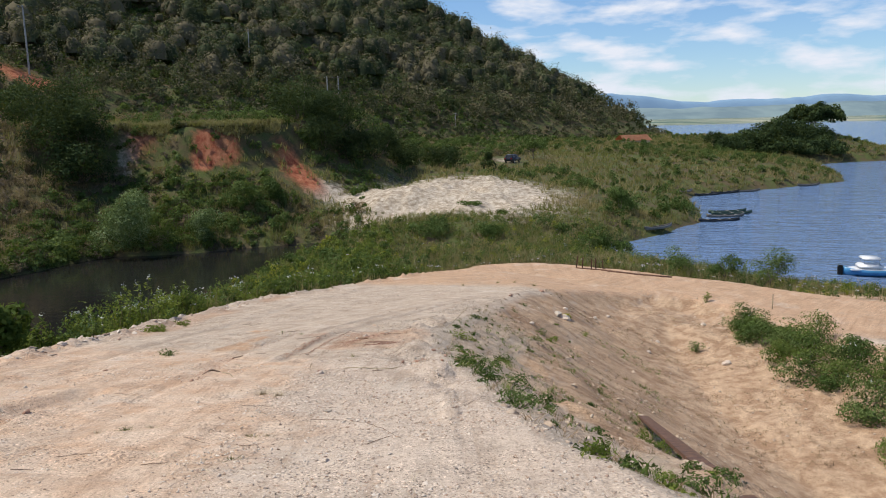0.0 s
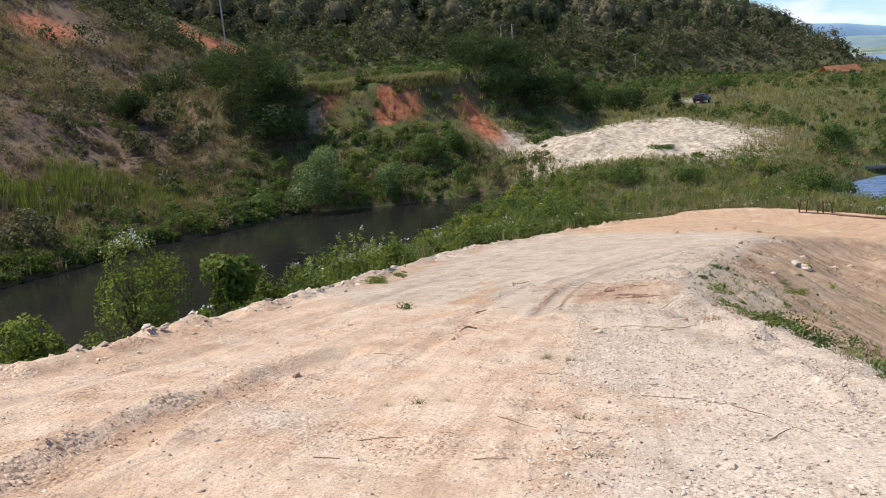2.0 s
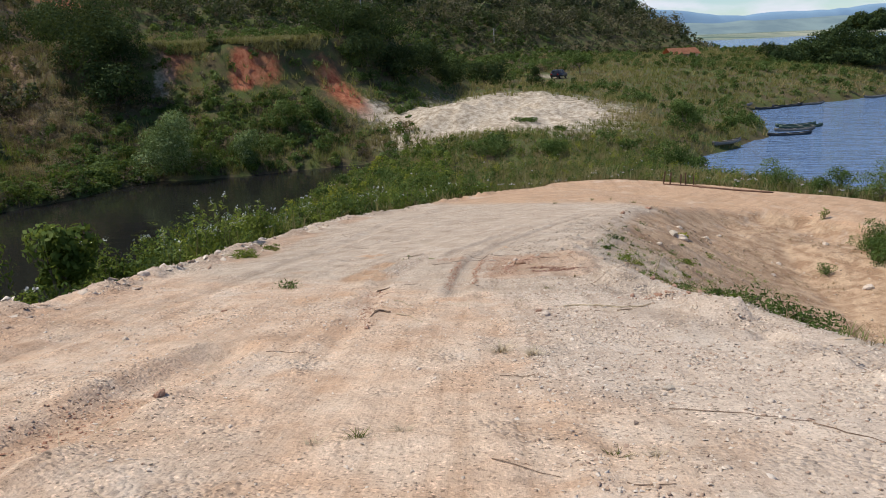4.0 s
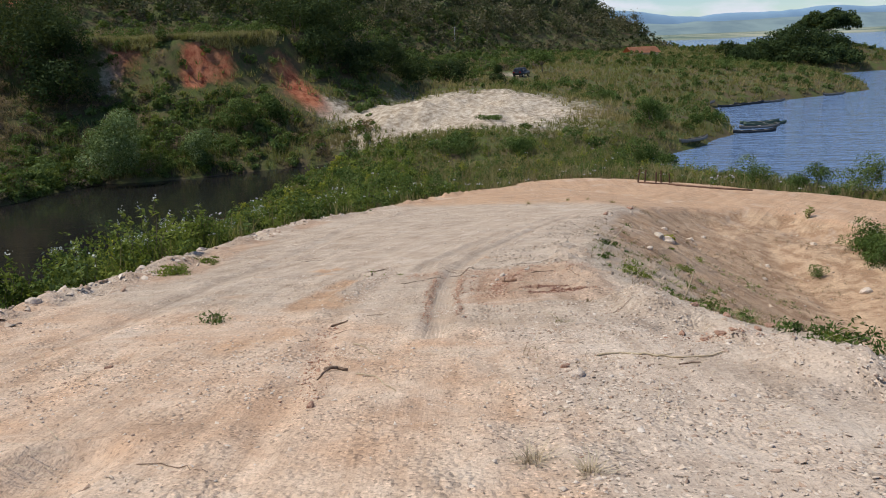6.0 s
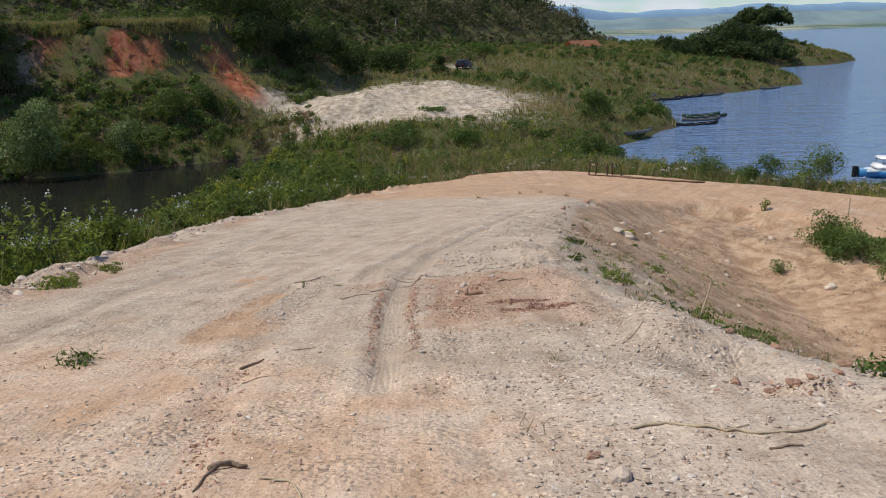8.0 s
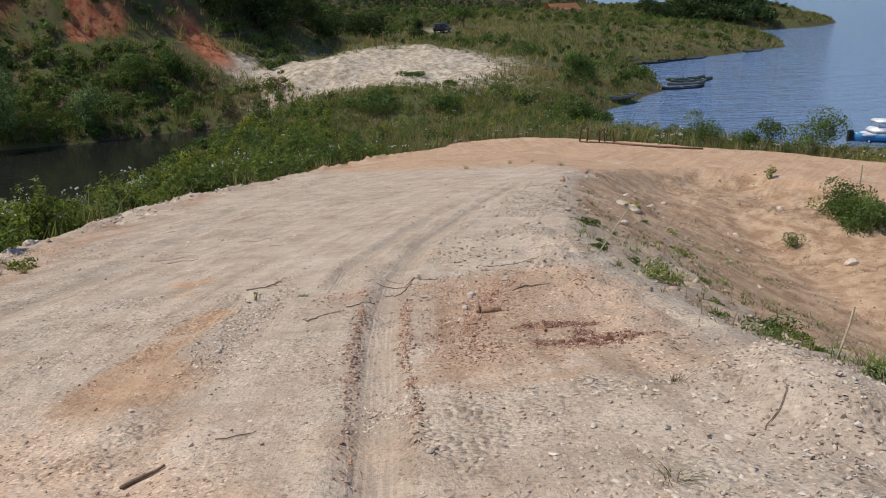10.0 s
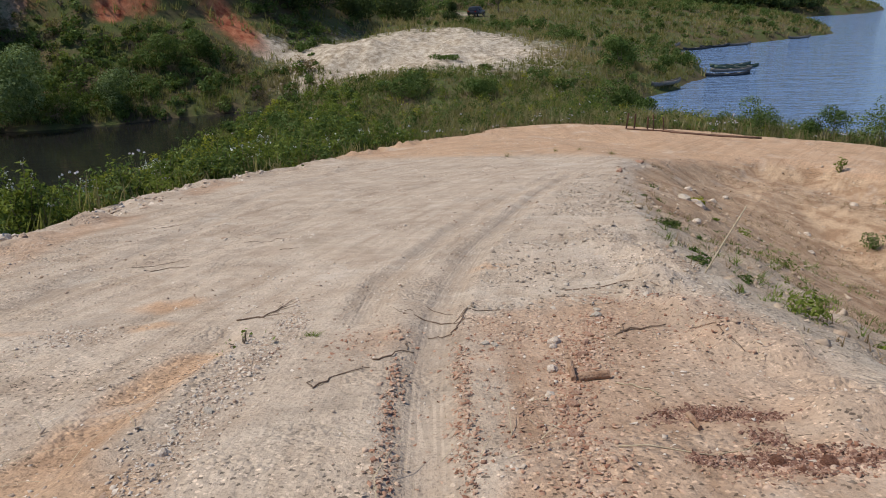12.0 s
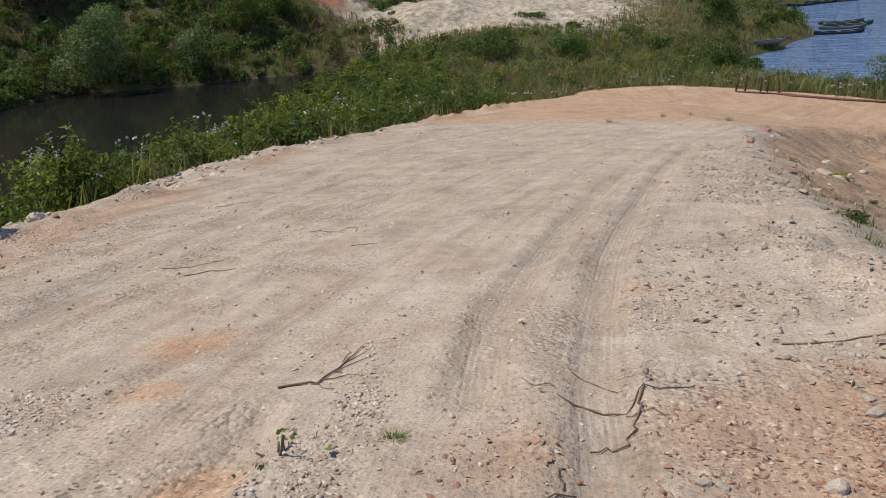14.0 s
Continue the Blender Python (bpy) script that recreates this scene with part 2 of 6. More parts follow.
    grit = calc(nt, "MULTIPLY", calc(nt, "SUBTRACT", 0.5, chips.outputs["Distance"]), stony)
    bump(nt, b, calc(nt, "ADD", calc(nt, "ADD", calc(nt, "MULTIPLY", grit, 0.6), calc(nt, "MULTIPLY", n4, 0.22)), calc(nt, "ADD", calc(nt, "MULTIPLY", n3, 0.45), calc(nt, "ADD", calc(nt, "MULTIPLY", drag, 0.5), calc(nt, "MULTIPLY", calc(nt, "MULTIPLY", n5, 0.35), loose)))), 0.95, 0.04)
    return m


def water_material():
    m, nt, b = material("water", 0.06, 0.5)
    p = place_of(nt)
    squash = node(nt, "ShaderNodeMapping", Scale=(0.35, 1.0, 1.0), Rotation=(0, 0, 0.15))
    nt.links.new(p, squash.inputs["Vector"])
    w = calc(nt, "ADD", noise_of(nt, squash.outputs[0], 0.9, 4, 0.65), calc(nt, "MULTIPLY", noise_of(nt, squash.outputs[0], 0.26, 3, 0.6), 1.3))
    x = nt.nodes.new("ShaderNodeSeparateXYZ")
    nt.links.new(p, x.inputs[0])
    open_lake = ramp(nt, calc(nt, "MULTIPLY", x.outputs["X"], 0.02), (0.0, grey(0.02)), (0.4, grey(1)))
    # dark brown inlet; the lake's own blue is brightened with painted sky reflection
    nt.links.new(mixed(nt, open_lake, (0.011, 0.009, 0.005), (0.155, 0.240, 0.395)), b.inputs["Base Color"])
    b.inputs["IOR"].default_value = 1.33
    n = node(nt, "ShaderNodeBump", Distance=1.3)
    nt.links.new(w, n.inputs["Height"])
    nt.links.new(open_lake, n.inputs["Strength"])
    nt.links.new(n.outputs["Normal"], b.inputs["Normal"])
    return m


EARTH = ground_material()
WATER = water_material()
LEAF_HILL = leafy("hill_leaves", (0.041, 0.054, 0.025), (0.096, 0.120, 0.050), (0.20, 0.225, 0.095), 0.15, 0.12, dry=(0.15, 0.13, 0.08), each=0.22)
LEAF_BUSH = leafy("bush_leaves", (0.028, 0.052, 0.015), (0.070, 0.115, 0.030), (0.155, 0.205, 0.070), 0.45, 0.2)
LEAF_FRESH = leafy("fresh_leaves", (0.060, 0.090, 0.018), (0.135, 0.175, 0.032), (0.25, 0.295, 0.075), 0.8, 0.35)
LEAF_TREE = leafy("tree_leaves", (0.024, 0.040, 0.016), (0.052, 0.078, 0.028), (0.105, 0.138, 0.052), 0.20, 0.12, each=0.35)
LEAF_SHORE = leafy("shore_leaves", (0.060, 0.098, 0.036), (0.150, 0.205, 0.080), (0.31, 0.37, 0.18), 0.5, 0.2, each=0.45)
LEAF_YELLOW = leafy("yellow_leaves", (0.14, 0.16, 0.02), (0.26, 0.27, 0.03), (0.42, 0.40, 0.06), 0.8, 0.35)
GRASS = leafy("grass_blades", (0.090, 0.098, 0.034), (0.170, 0.168, 0.060), (0.29, 0.26, 0.115), 0.10, 0.35, 0.6, dry=(0.31, 0.235, 0.125), each=0.40)
DRY_GRASS = leafy("dry_grass", (0.12, 0.074, 0.050), (0.235, 0.155, 0.102), (0.37, 0.27, 0.18), 0.3, 0.3, 0.7)
PETAL = two_scale("petals", (0.75, 0.75, 0.68), (0.62, 0.66, 0.5), 8, 0.7)
BARK = two_scale("bark", (0.13, 0.10, 0.07), (0.22, 0.18, 0.13), 6)
TWIG = two_scale("dead_wood", (0.16, 0.105, 0.07), (0.28, 0.20, 0.14), 14)
STRAW = two_scale("straw", (0.42, 0.33, 0.21), (0.55, 0.46, 0.31), 12)
STONE = two_scale("stone", (0.60, 0.47, 0.36), (0.74, 0.64, 0.53), 5, 0.9, 0.2, 0, 0.5)
GREY_STONE = two_scale("grey_stone", (0.46, 0.385, 0.30), (0.62, 0.54, 0.44), 5, 0.9, 0.2, 0, 0.5)
CLOD = two_scale("clay_clod", (0.36, 0.19, 0.125), (0.54, 0.36, 0.26), 7, 0.95, 0.1, 0, 0.6)
RUST = two_scale("rusty_steel", (0.10, 0.055, 0.038), (0.22, 0.115, 0.07), 7, 0.75, 0.4, 0.25, 0.4)
CONCRETE = two_scale("concrete", (0.38, 0.37, 0.35), (0.50, 0.49, 0.46), 3)


# ---- mesh helpers ----
def mesh_of(name, verts, faces):
    """A mesh from numpy arrays; all faces have the same number of corners."""
    verts, faces = np.asarray(verts, np.float32), np.asarray(faces, np.int32)
    me = bpy.data.meshes.new(name)
    me.vertices.add(len(verts))
    me.vertices.foreach_set("co", verts.ravel())
    me.loops.add(faces.size)
    me.loops.foreach_set("vertex_index", faces.ravel())
    me.polygons.add(len(faces))
    me.polygons.foreach_set("loop_start", np.arange(0, faces.size, faces.shape[1], dtype=np.int32))
    me.update(calc_edges=True)
    return me


def solid(name, me, mat, parent=None, label="", smooth=False):
    ob = new(name, me)
    if mat and not me.materials:
        me.materials.append(mat)
    if smooth:
        me.polygons.foreach_set("use_smooth", [True] * len(me.polygons))
    if parent:
        ob.parent = parent
    return tagged(ob, label)


def part(name, bm, mat, parent=None, label="", smooth=False):
    me = bpy.data.meshes.new(name)
    bm.to_mesh(me)
    bm.free()
    return solid(name, me, mat, parent, label, smooth)


def empty(name, m, label, category, group=""):
    e = new(name)
    e.empty_display_size = 0.1
    e.matrix_world = m
    return tagged(e, label, category, group)


RNG = np.random.default_rng(7)


def lattice(shape, seed):
    return np.random.default_rng(seed).random(shape)


NOISE_GRID = lattice((256, 256), 11)


def value_noise(x, y):
    xi, yi = np.floor(x).astype(int), np.floor(y).astype(int)
    fx, fy = x - xi, y - yi
    fx, fy = fx * fx * (3 - 2 * fx), fy * fy * (3 - 2 * fy)
    g = NOISE_GRID
    a, b = g[xi % 256, yi % 256], g[(xi + 1) % 256, yi % 256]
    c, d = g[xi % 256, (yi + 1) % 256], g[(xi + 1) % 256, (yi + 1) % 256]
    return (a * (1 - fx) + b * fx) * (1 - fy) + (c * (1 - fx) + d * fx) * fy - 0.5


def fbm(x, y, size, octaves=4, gain=0.5):
    out, amp = 0.0 * x, 1.0
    for k in range(octaves):
        out = out + amp * value_noise(x / size + 17.3 * k, y / size + 9.1 * k)
        size, amp = size * 0.5, amp * gain
    return out


def sd_poly(x, y, pts):
    """Signed distance to a closed outline, negative inside."""
    pts = np.array(pts, float)
    best, inside = np.full(x.shape, 1e18), np.zeros(x.shape, bool)
    for (ax, ay), (bx, by) in zip(pts, np.roll(pts, -1, 0)):
        ex, ey = bx - ax, by - ay
        t = np.clip(((x - ax) * ex + (y - ay) * ey) / (ex * ex + ey * ey), 0, 1)
        best = np.minimum(best, (x - ax - t * ex) ** 2 + (y - ay - t * ey) ** 2)
        cross = ((ay > y) != (by > y)) & (x < (bx - ax) * (y - ay) / (by - ay + 1e-12) + ax)
        inside ^= cross
    return np.where(inside, -1, 1) * np.sqrt(best)


def sd_line(x, y, pts):
    """Distance to an open line."""
    pts = np.array(pts, float)
    best = np.full(np.shape(x), 1e18)
    for (ax, ay), (bx, by) in zip(pts[:-1], pts[1:]):
        ex, ey = bx - ax, by - ay
        t = np.clip(((x - ax) * ex + (y - ay) * ey) / (ex * ex + ey * ey), 0, 1)
        best = np.minimum(best, (x - ax - t * ex) ** 2 + (y - ay - t * ey) ** 2)
    return np.sqrt(best)


def smooth_step(a, b, v):
    t = np.clip((v - a) / (b - a), 0, 1)
    return t * t * (3 - 2 * t)


def smooth_max(a, b, k):
    h = np.clip(0.5 + 0.5 * (a - b) / k, 0, 1)
    return b * (1 - h) + a * h + k * h * (1 - h)


def blob(x, y, cx, cy, rx, ry, turn=0.0):
    c, s = math.cos(turn), math.sin(turn)
    u, v = (x - cx) * c + (y - cy) * s, -(x - cx) * s + (y - cy) * c
    return np.exp(-((u / rx) ** 2 + (v / ry) ** 2))


# ---- the lie of the land ----
WATER_Z = -11.0
LAKE = [(70, 15), (36, 42), (26, 51), (17, 61), (13.5, 72), (24, 82.5), (31, 90), (33, 97), (36, 107), (38, 115), (41, 122), (50, 127), (62, 134), (76, 143),
        (82, 155), (87, 172), (95, 192), (105, 201), (122, 207), (137, 222), (149, 241), (150, 262), (136, 290), (120, 320), (100, 320), (92, 306), (84, 340), (-250, 800), (-700, 1420),
        (400, 1380), (900, 1500), (1800, 1750), (3600, 1800), (3600, -900), (300, -400)]
INLET = [(-52, 0), (-48, 30), (-44.6, 46), (-43, 50), (-41.8, 59), (-37, 65.5), (-32, 74), (-24, 75.7), (-18, 78.5), (-14, 80), (-11, 80.6), (-10.5, 78),
         (-12, 70), (-14.5, 60), (-17, 50), (-19, 40), (-21, 25), (-22, 5), (-24, -40), (-70, -40)]
HILL = [(-60, -80), (-54, 0), (-49, 30), (-46, 52), (-42, 70), (-48, 84), (-62, 105), (-60, 135), (-40, 150), (-10, 175), (15, 195), (45, 225), (78, 262), (90, 292), (60, 420),
        (-300, 900), (-900, 1500), (-3000, 1500), (-3000, -80)]
TERRACE = [(-46, 86), (-38, 92.5), (-33, 93), (-30, 91.5), (-25, 93), (-21, 97), (-14, 106), (-10, 122), (-20, 150), (-60, 150), (-70, 105)]
ROAD = [(-8.4, -18), (-8.5, 5), (-8.3, 9), (-8.5, 12), (-8.4, 15.5), (-8.1, 19), (-8.4, 23), (-8.1, 27), (-7.4, 31.5), (-5.1, 36.5), (-2.5, 41.5), (0, 45), (3, 47.8), (6, 48), (10.7, 46),
        (15.5, 43), (20.5, 39.5), (30, 33), (40, 22), (30, 15), (17.2, 27), (16.3, 32), (14.6, 36), (13.4, 39), (11, 40.2), (8, 38.5), (5, 35), (3, 31), (1.2, 25.5), (0.2, 21), (-0.5, 17.5), (-0.3, 13.5), (0.2, 10), (0.7, 6.5),
        (1.6, 4), (3, 0), (3.4, -18)]
LONG = [(-30, 5.6), (0, -0.12), (7, -1.45), (14.5, -2.92), (20, -3.88), (25, -4.75), (33, -5.9), (40, -6.8), (46, -7.5), (70, -8.3)]


def road_z(x, y):
    along = np.interp(y, [a for a, _ in LONG], [b for _, b in LONG])
    wing = -7.6 - 0.035 * (x - 8)
    return np.where(x > 3.5, np.maximum(along - 0.15 * (x - 3.5), np.minimum(wing, along)), along)


RUTS = [  # wheel tracks: line, half width, depth
    ([(-2.90, 12.5), (-2.82, 14.0), (-2.77, 15.1), (-2.73, 15.8), (-2.66, 16.6), (-2.52, 17.7), (-2.28, 18.9), (-1.92, 20.4), (-1.47, 21.9), (-0.80, 23.8), (0.1, 26.3), (1.5, 29.4)], 0.14, 0.055),
    ([(-3.06, 17.6), (-3.02, 18.1), (-2.93, 19.0), (-2.62, 20.0), (-2.08, 21.8), (-1.30, 24.0), (-0.35, 26.4), (1.3, 30.0)], 0.13, 0.050),
    ([(-2.3, 6), (-2.45, 10), (-2.5, 12.5)], 0.12, 0.02),
    ([(-3.86, 9), (-3.86, 11.4), (-3.9, 12.2), (-3.93, 13.4), (-4.0, 14.6)], 0.14, 0.03),
    ([(-4.42, 14.9), (-4.34, 15.7), (-4.23, 16.34), (-4.06, 16.9), (-3.99, 17.4)], 0.13, 0.045),
    ([(-5.0, 5.0), (-5.08, 5.8), (-5.15, 6.7), (-5.09, 7.5), (-5.0, 8.3), (-4.8, 9.6)], 0.26, 0.13),
    ([(-6.9, 5), (-6.7, 10), (-6.2, 15), (-5.9, 21), (-5.4, 28), (-3.5, 35)], 0.2, 0.035),
    ([(-4.5, 14.5), (-4.75, 17), (-4.6, 21), (-3.6, 27), (-1.6, 33)], 0.09, 0.02),
    ([(-5.2, 19), (-4.7, 24), (-3.2, 30), (-1.0, 35)], 0.08, 0.018),
]


def land(x, y, fine=True):
    """Height of the ground, and how far each place lies from the water, the road's edge and so on."""
    lake, inlet = sd_poly(x, y, LAKE), sd_poly(x, y, INLET)
    far = smooth_step(250, 900, np.hypot(x, y))
    wob = fbm(x, y, 9, 4) * (1 - far)
    d = np.minimum(lake, inlet) + wob * 1.2
    dp = np.maximum(d, 0)
    plain = np.where(d < 0, np.maximum(0.45 * d, -3), 0.6 * (1 - np.exp(-dp / 0.8)) + 2.6 * (1 - np.exp(-dp / 12)) + np.minimum(0.06 * dp, 22) * (1 - 0.82 * far))
    plain = WATER_Z + plain
    plain = plain + 3.4 * np.exp(-(((x - 110) / 16) ** 2 + ((y - 226) / 14) ** 2)) + 1.6 * np.exp(-(((x - 92) / 12) ** 2 + ((y - 212) / 10) ** 2))
    plain = plain + 1.4 * np.exp(-(((x + 6) / 5) ** 2 + ((y - 92) / 5) ** 2)) + 0.5 * np.exp(-(((x - 3) / 10) ** 2 + ((y - 99) / 9) ** 2))
    plain = np.minimum(plain, np.interp(y, [44, 50, 60, 80, 105], [-8.3, -8.25, -8.5, -8.2, 30]) + 0.4 * wob + 30 * (np.abs(x) > 60))
    hollow = smooth_step(4, -6, sd_poly(x, y, [(0, -20), (0, 36), (14, 40), (24, 36), (34, 20), (30, -20)]))
    plain = plain * (1 - hollow) + np.minimum(plain, -9.4 + 0.15 * fbm(x + 0.5 * y, y - 0.5 * x, 2.0, 4, 0.6)) * hollow
    hd = -sd_poly(x, y, HILL)
    hd = hd + wob * 2
    foot = np.interp(y, [0, 70, 88, 120, 150, 185, 290], [-11, -10.5, -3, 2, 0, -5, -7.5])
    hill = foot + np.where(hd > 0, 0.55 * np.minimum(hd, 30) + 0.58 * np.maximum(hd - 30, 0), 0.9 * hd)
    hill = np.minimum(hill, 95 + 0.1 * wob) + fbm(x, y, 40, 3) * 6 * smooth_step(5, 60, hd)
    td = np.maximum(sd_poly(x, y, TERRACE) + wob * 1.6, 0)
    terrace = 1.5 + 0.03 * (y - 92) - np.where(td < 3.2, 1.5 * td, 4.8 + 0.6 * (td - 3.2))
    base = smooth_max(smooth_max(plain, hill, 1.2), terrace, 0.6)
    base = base + wob * 0.5 * smooth_step(0, 6, d) + fbm(x + 0.4 * y, y - 0.4 * x, 3.2, 3) * 1.3 * np.clip(blob(x, y, 3.5, 92, 11, 12) + blob(x, y, -7, 91, 4.5, 4), 0, 1)
    rd = sd_poly(x, y, ROAD)
    edge = rd + 0.34 * fbm(x, y, 1.7, 5, 0.65)
    out = np.maximum(edge, 0)
    left = smooth_step(0.5, -3, x) + smooth_step(44, 47, y)
    drop = np.where(left > 0.5, 0.34 * np.minimum(out, 3.6) + 0.82 * np.maximum(out - 3.6, 0), 0.5 * (np.sqrt(out * out + 0.09) - 0.3) + 0.01 * out)
    fill = road_z(x, y) - drop
    rills = fbm(0.58 * x + 0.81 * y, (0.81 * x - 0.58 * y) * 0.2, 0.9, 4, 0.6)
    fill = fill + np.where((rd > 0) & (left < 0.5), (fbm(0.6 * x + 0.8 * y, 0.8 * x - 0.6 * y, 2.4, 5, 0.62) * (0.09 + 0.16 * smooth_step(9, 5, x)) + rills * 0.18 * smooth_step(6, 2, rd) * smooth_step(8, 5, x)) * smooth_step(0, 2.0, rd), 0)
    z = smooth_max(base, fill, 0.25 + 2.6 * smooth_step(0.8, 3.5, rd) * (x > 0) * (y < 40))
    z = np.where(edge < 0, np.maximum(fill, -30) * smooth_step(0, -0.6, edge) + z * (1 - smooth_step(0, -0.6, edge)), z)
    if fine:
        near = smooth_step(1.0, -0.5, rd)
        z = z + near * (fbm(x * 0.8 + 0.6 * y, 0.8 * y - 0.6 * x, 4.0, 3) * 0.07 + fbm(0.6 * x + 0.8 * y, 0.6 * y - 0.8 * x, 0.45, 4, 0.6) * 0.035 * smooth_step(24, 14, y + 0.4 * np.abs(x + 3.5)) + 0.012 * fbm(x, y, 0.4, 3))
        lip = np.exp(-((rd + 0.35) / 0.35) ** 2) * (x < 0) * (fbm(x, y, 0.7, 4, 0.65) * 0.25 + 0.05)
        z = z + lip
        for line, half, depth in RUTS:
            r = sd_line(x, y, line) / half
            z = z - 0.75 * depth * near * (np.exp(-r ** 4) - 0.8 * np.exp(-((r - 1.5) / 0.35) ** 2) * (0.6 + fbm(x, y, 0.4, 2)))
    return z, d, rd, hd, td, edge


def ground_z(x, y):
    x, y = np.atleast_1d(np.asarray(x, float)), np.atleast_1d(np.asarray(y, float))
    return land(x, y)[0]


def z_at(x, y):
    return float(ground_z(x, y)[0])


def steps(*spans):
    """Grid lines: (from, to, step) spans, joined."""
    out = [np.arange(a, b, s) for a, b, s in spans]
    return np.concatenate(out)


def spread(first, last, step, growth=1.12):
    out, at = [], first
    while abs(at) < abs(last):
        out.append(at)
        step *= growth
        at += math.copysign(step, last)
    return np.array(out + [last])


def build_ground():
    xs = np.concatenate([spread(-60, -3600, 1.5)[::-1], steps((-59.3, -10, 0.85), (-10, 2.8, 0.08), (2.8, 20, 0.22), (20, 130, 1.2)), spread(131, 3600, 1.5)])
    ys = np.concatenate([spread(-20, -900, 1.5)[::-1], steps((-19, 3, 0.6), (3, 23, 0.085), (23, 50, 0.25), (50, 130, 0.8), (130, 330, 2.5)), spread(332, 3600, 4)])
    gx, gy = np.meshgrid(xs, ys)
    x, y = gx.ravel(), gy.ravel()
    z, d, rd, hd, td, edge = land(x, y)
    idx = np.arange(len(x)).reshape(gx.shape)
    faces = np.stack([idx[:-1, :-1], idx[:-1, 1:], idx[1:, 1:], idx[1:, :-1]], -1).reshape(-1, 4)
    me = mesh_of("ground", np.stack([x, y, z], 1), faces)
    masks = {}
    hollow_side = smooth_step(-3, -1, x) * smooth_step(44, 40, y)
    masks["road"] = np.maximum(smooth_step(0.35, -0.15, edge), smooth_step(4.0, 2.5, edge) * hollow_side)
    masks["pit"] = smooth_step(15.0, 11.0, rd) * smooth_step(-0.1, 1.1, edge) * smooth_step(-3, -1, x) * smooth_step(44, 40, y)
    masks["sand"] = np.clip(0.55 * blob(x, y, -30, 97, 8, 2.2) + 0.6 * blob(x, y, -36.5, 90.5, 1.6, 3) + 0.75 * blob(x, y, -14.2, 92.2, 2.4, 2.2, -0.4) + 0.6 * blob(x, y, 12.5, 143, 3, 6) + blob(x, y, 3.5, 91, 12.5, 15) * 1.15 + blob(x, y, -7, 91, 4.5, 4) + blob(x, y, -9, 84, 4, 2.5) * 0.5, 0, 1)
    cut = smooth_step(0.0, 0.5, td) * smooth_step(4.4, 2.6, td) * np.clip(1.2 * blob(x, y, -27.5, 90.5, 1.15, 4) + 0.55 * blob(x, y, -24.6, 91.0, 1.6, 3), 0, 1)
    slips = 0.9 * blob(x, y, -86.5, 108, 6, 6) + 0.95 * blob(x, y, -75, 144, 4.5, 5) + 0.8 * blob(x, y, -84, 143, 4, 5) + 1.0 * blob(x, y, -17.0, 93.6, 4.4, 2.3, -0.75) + 0.5 * blob(x, y, -36, 92, 2.0, 3.5) + 0.38 * blob(x, y, -32, 93, 4, 3)
    masks["red"] = np.clip(cut * 1.3 + slips + 0.8 * blob(x, y, -1.33, 14.96, 0.26, 0.10, -0.1) + 0.7 * blob(x, y, -1.42, 15.48, 0.26, 0.07), 0, 1)
    masks["pink"] = np.clip(smooth_step(13.8, 9.5, y + 0.5 * x + 1.2 * fbm(x, y, 2.5, 3)) + 0.15, 0, 1)
    spots = 1.1 * blob(x, y, -4.68, 18.55, 0.34, 0.26, 0.4) + 1.15 * np.exp(-(sd_line(x, y, [(-4.5, 14.6), (-4.42, 15.3), (-4.34, 15.7), (-4.23, 16.3), (-4.06, 16.9)]) / 0.19) ** 2) + 0.7 * blob(x, y, -5.5, 17.8, 0.35, 0.14) + 0.9 * blob(x, y, -4.59, 17.8, 0.22, 0.16)
    spots = spots + 0.8 * blob(x, y, -4.7, 12.4, 0.22, 0.45) + 0.7 * blob(x, y, -4.3, 13.0, 0.28, 0.6) + 0.9 * blob(x, y, -4.1, 14.9, 0.3, 0.7, -0.3) + 0.6 * blob(x, y, -5.5, 15.7, 0.35, 0.35) + 0.5 * blob(x, y, -2.75, 13.6, 0.2, 0.5) + 0.6 * blob(x, y, -4.0, 10.5, 0.5, 0.8) + 0.7 * blob(x, y, -1.9, 19.4, 0.3, 0.2)
    masks["orange"] = np.clip(spots * 0.95 + smooth_step(33, 38, y + 0.35 * x) * 0.9, 0, 1)
    dug = 0.9 * np.exp(-(sd_line(x, y, [(-2.2, 14.9), (-2.05, 15.6), (-1.9, 16.1), (-1.7, 16.6), (-1.4, 17.4)]) / 0.26) ** 2)
    patch = smooth_step(0.25, -0.15, sd_poly(x, y, [(-2.62, 14.3), (-2.5, 15.5), (-2.42, 16.6), (-2.35, 17.5), (-1.5, 18.05), (-0.4, 17.4), (-0.3, 16.2), (-0.5, 15.0), (-1.2, 14.2), (-2.1, 14.2)]) + 0.35 * fbm(x, y, 0.8, 4, 0.6))
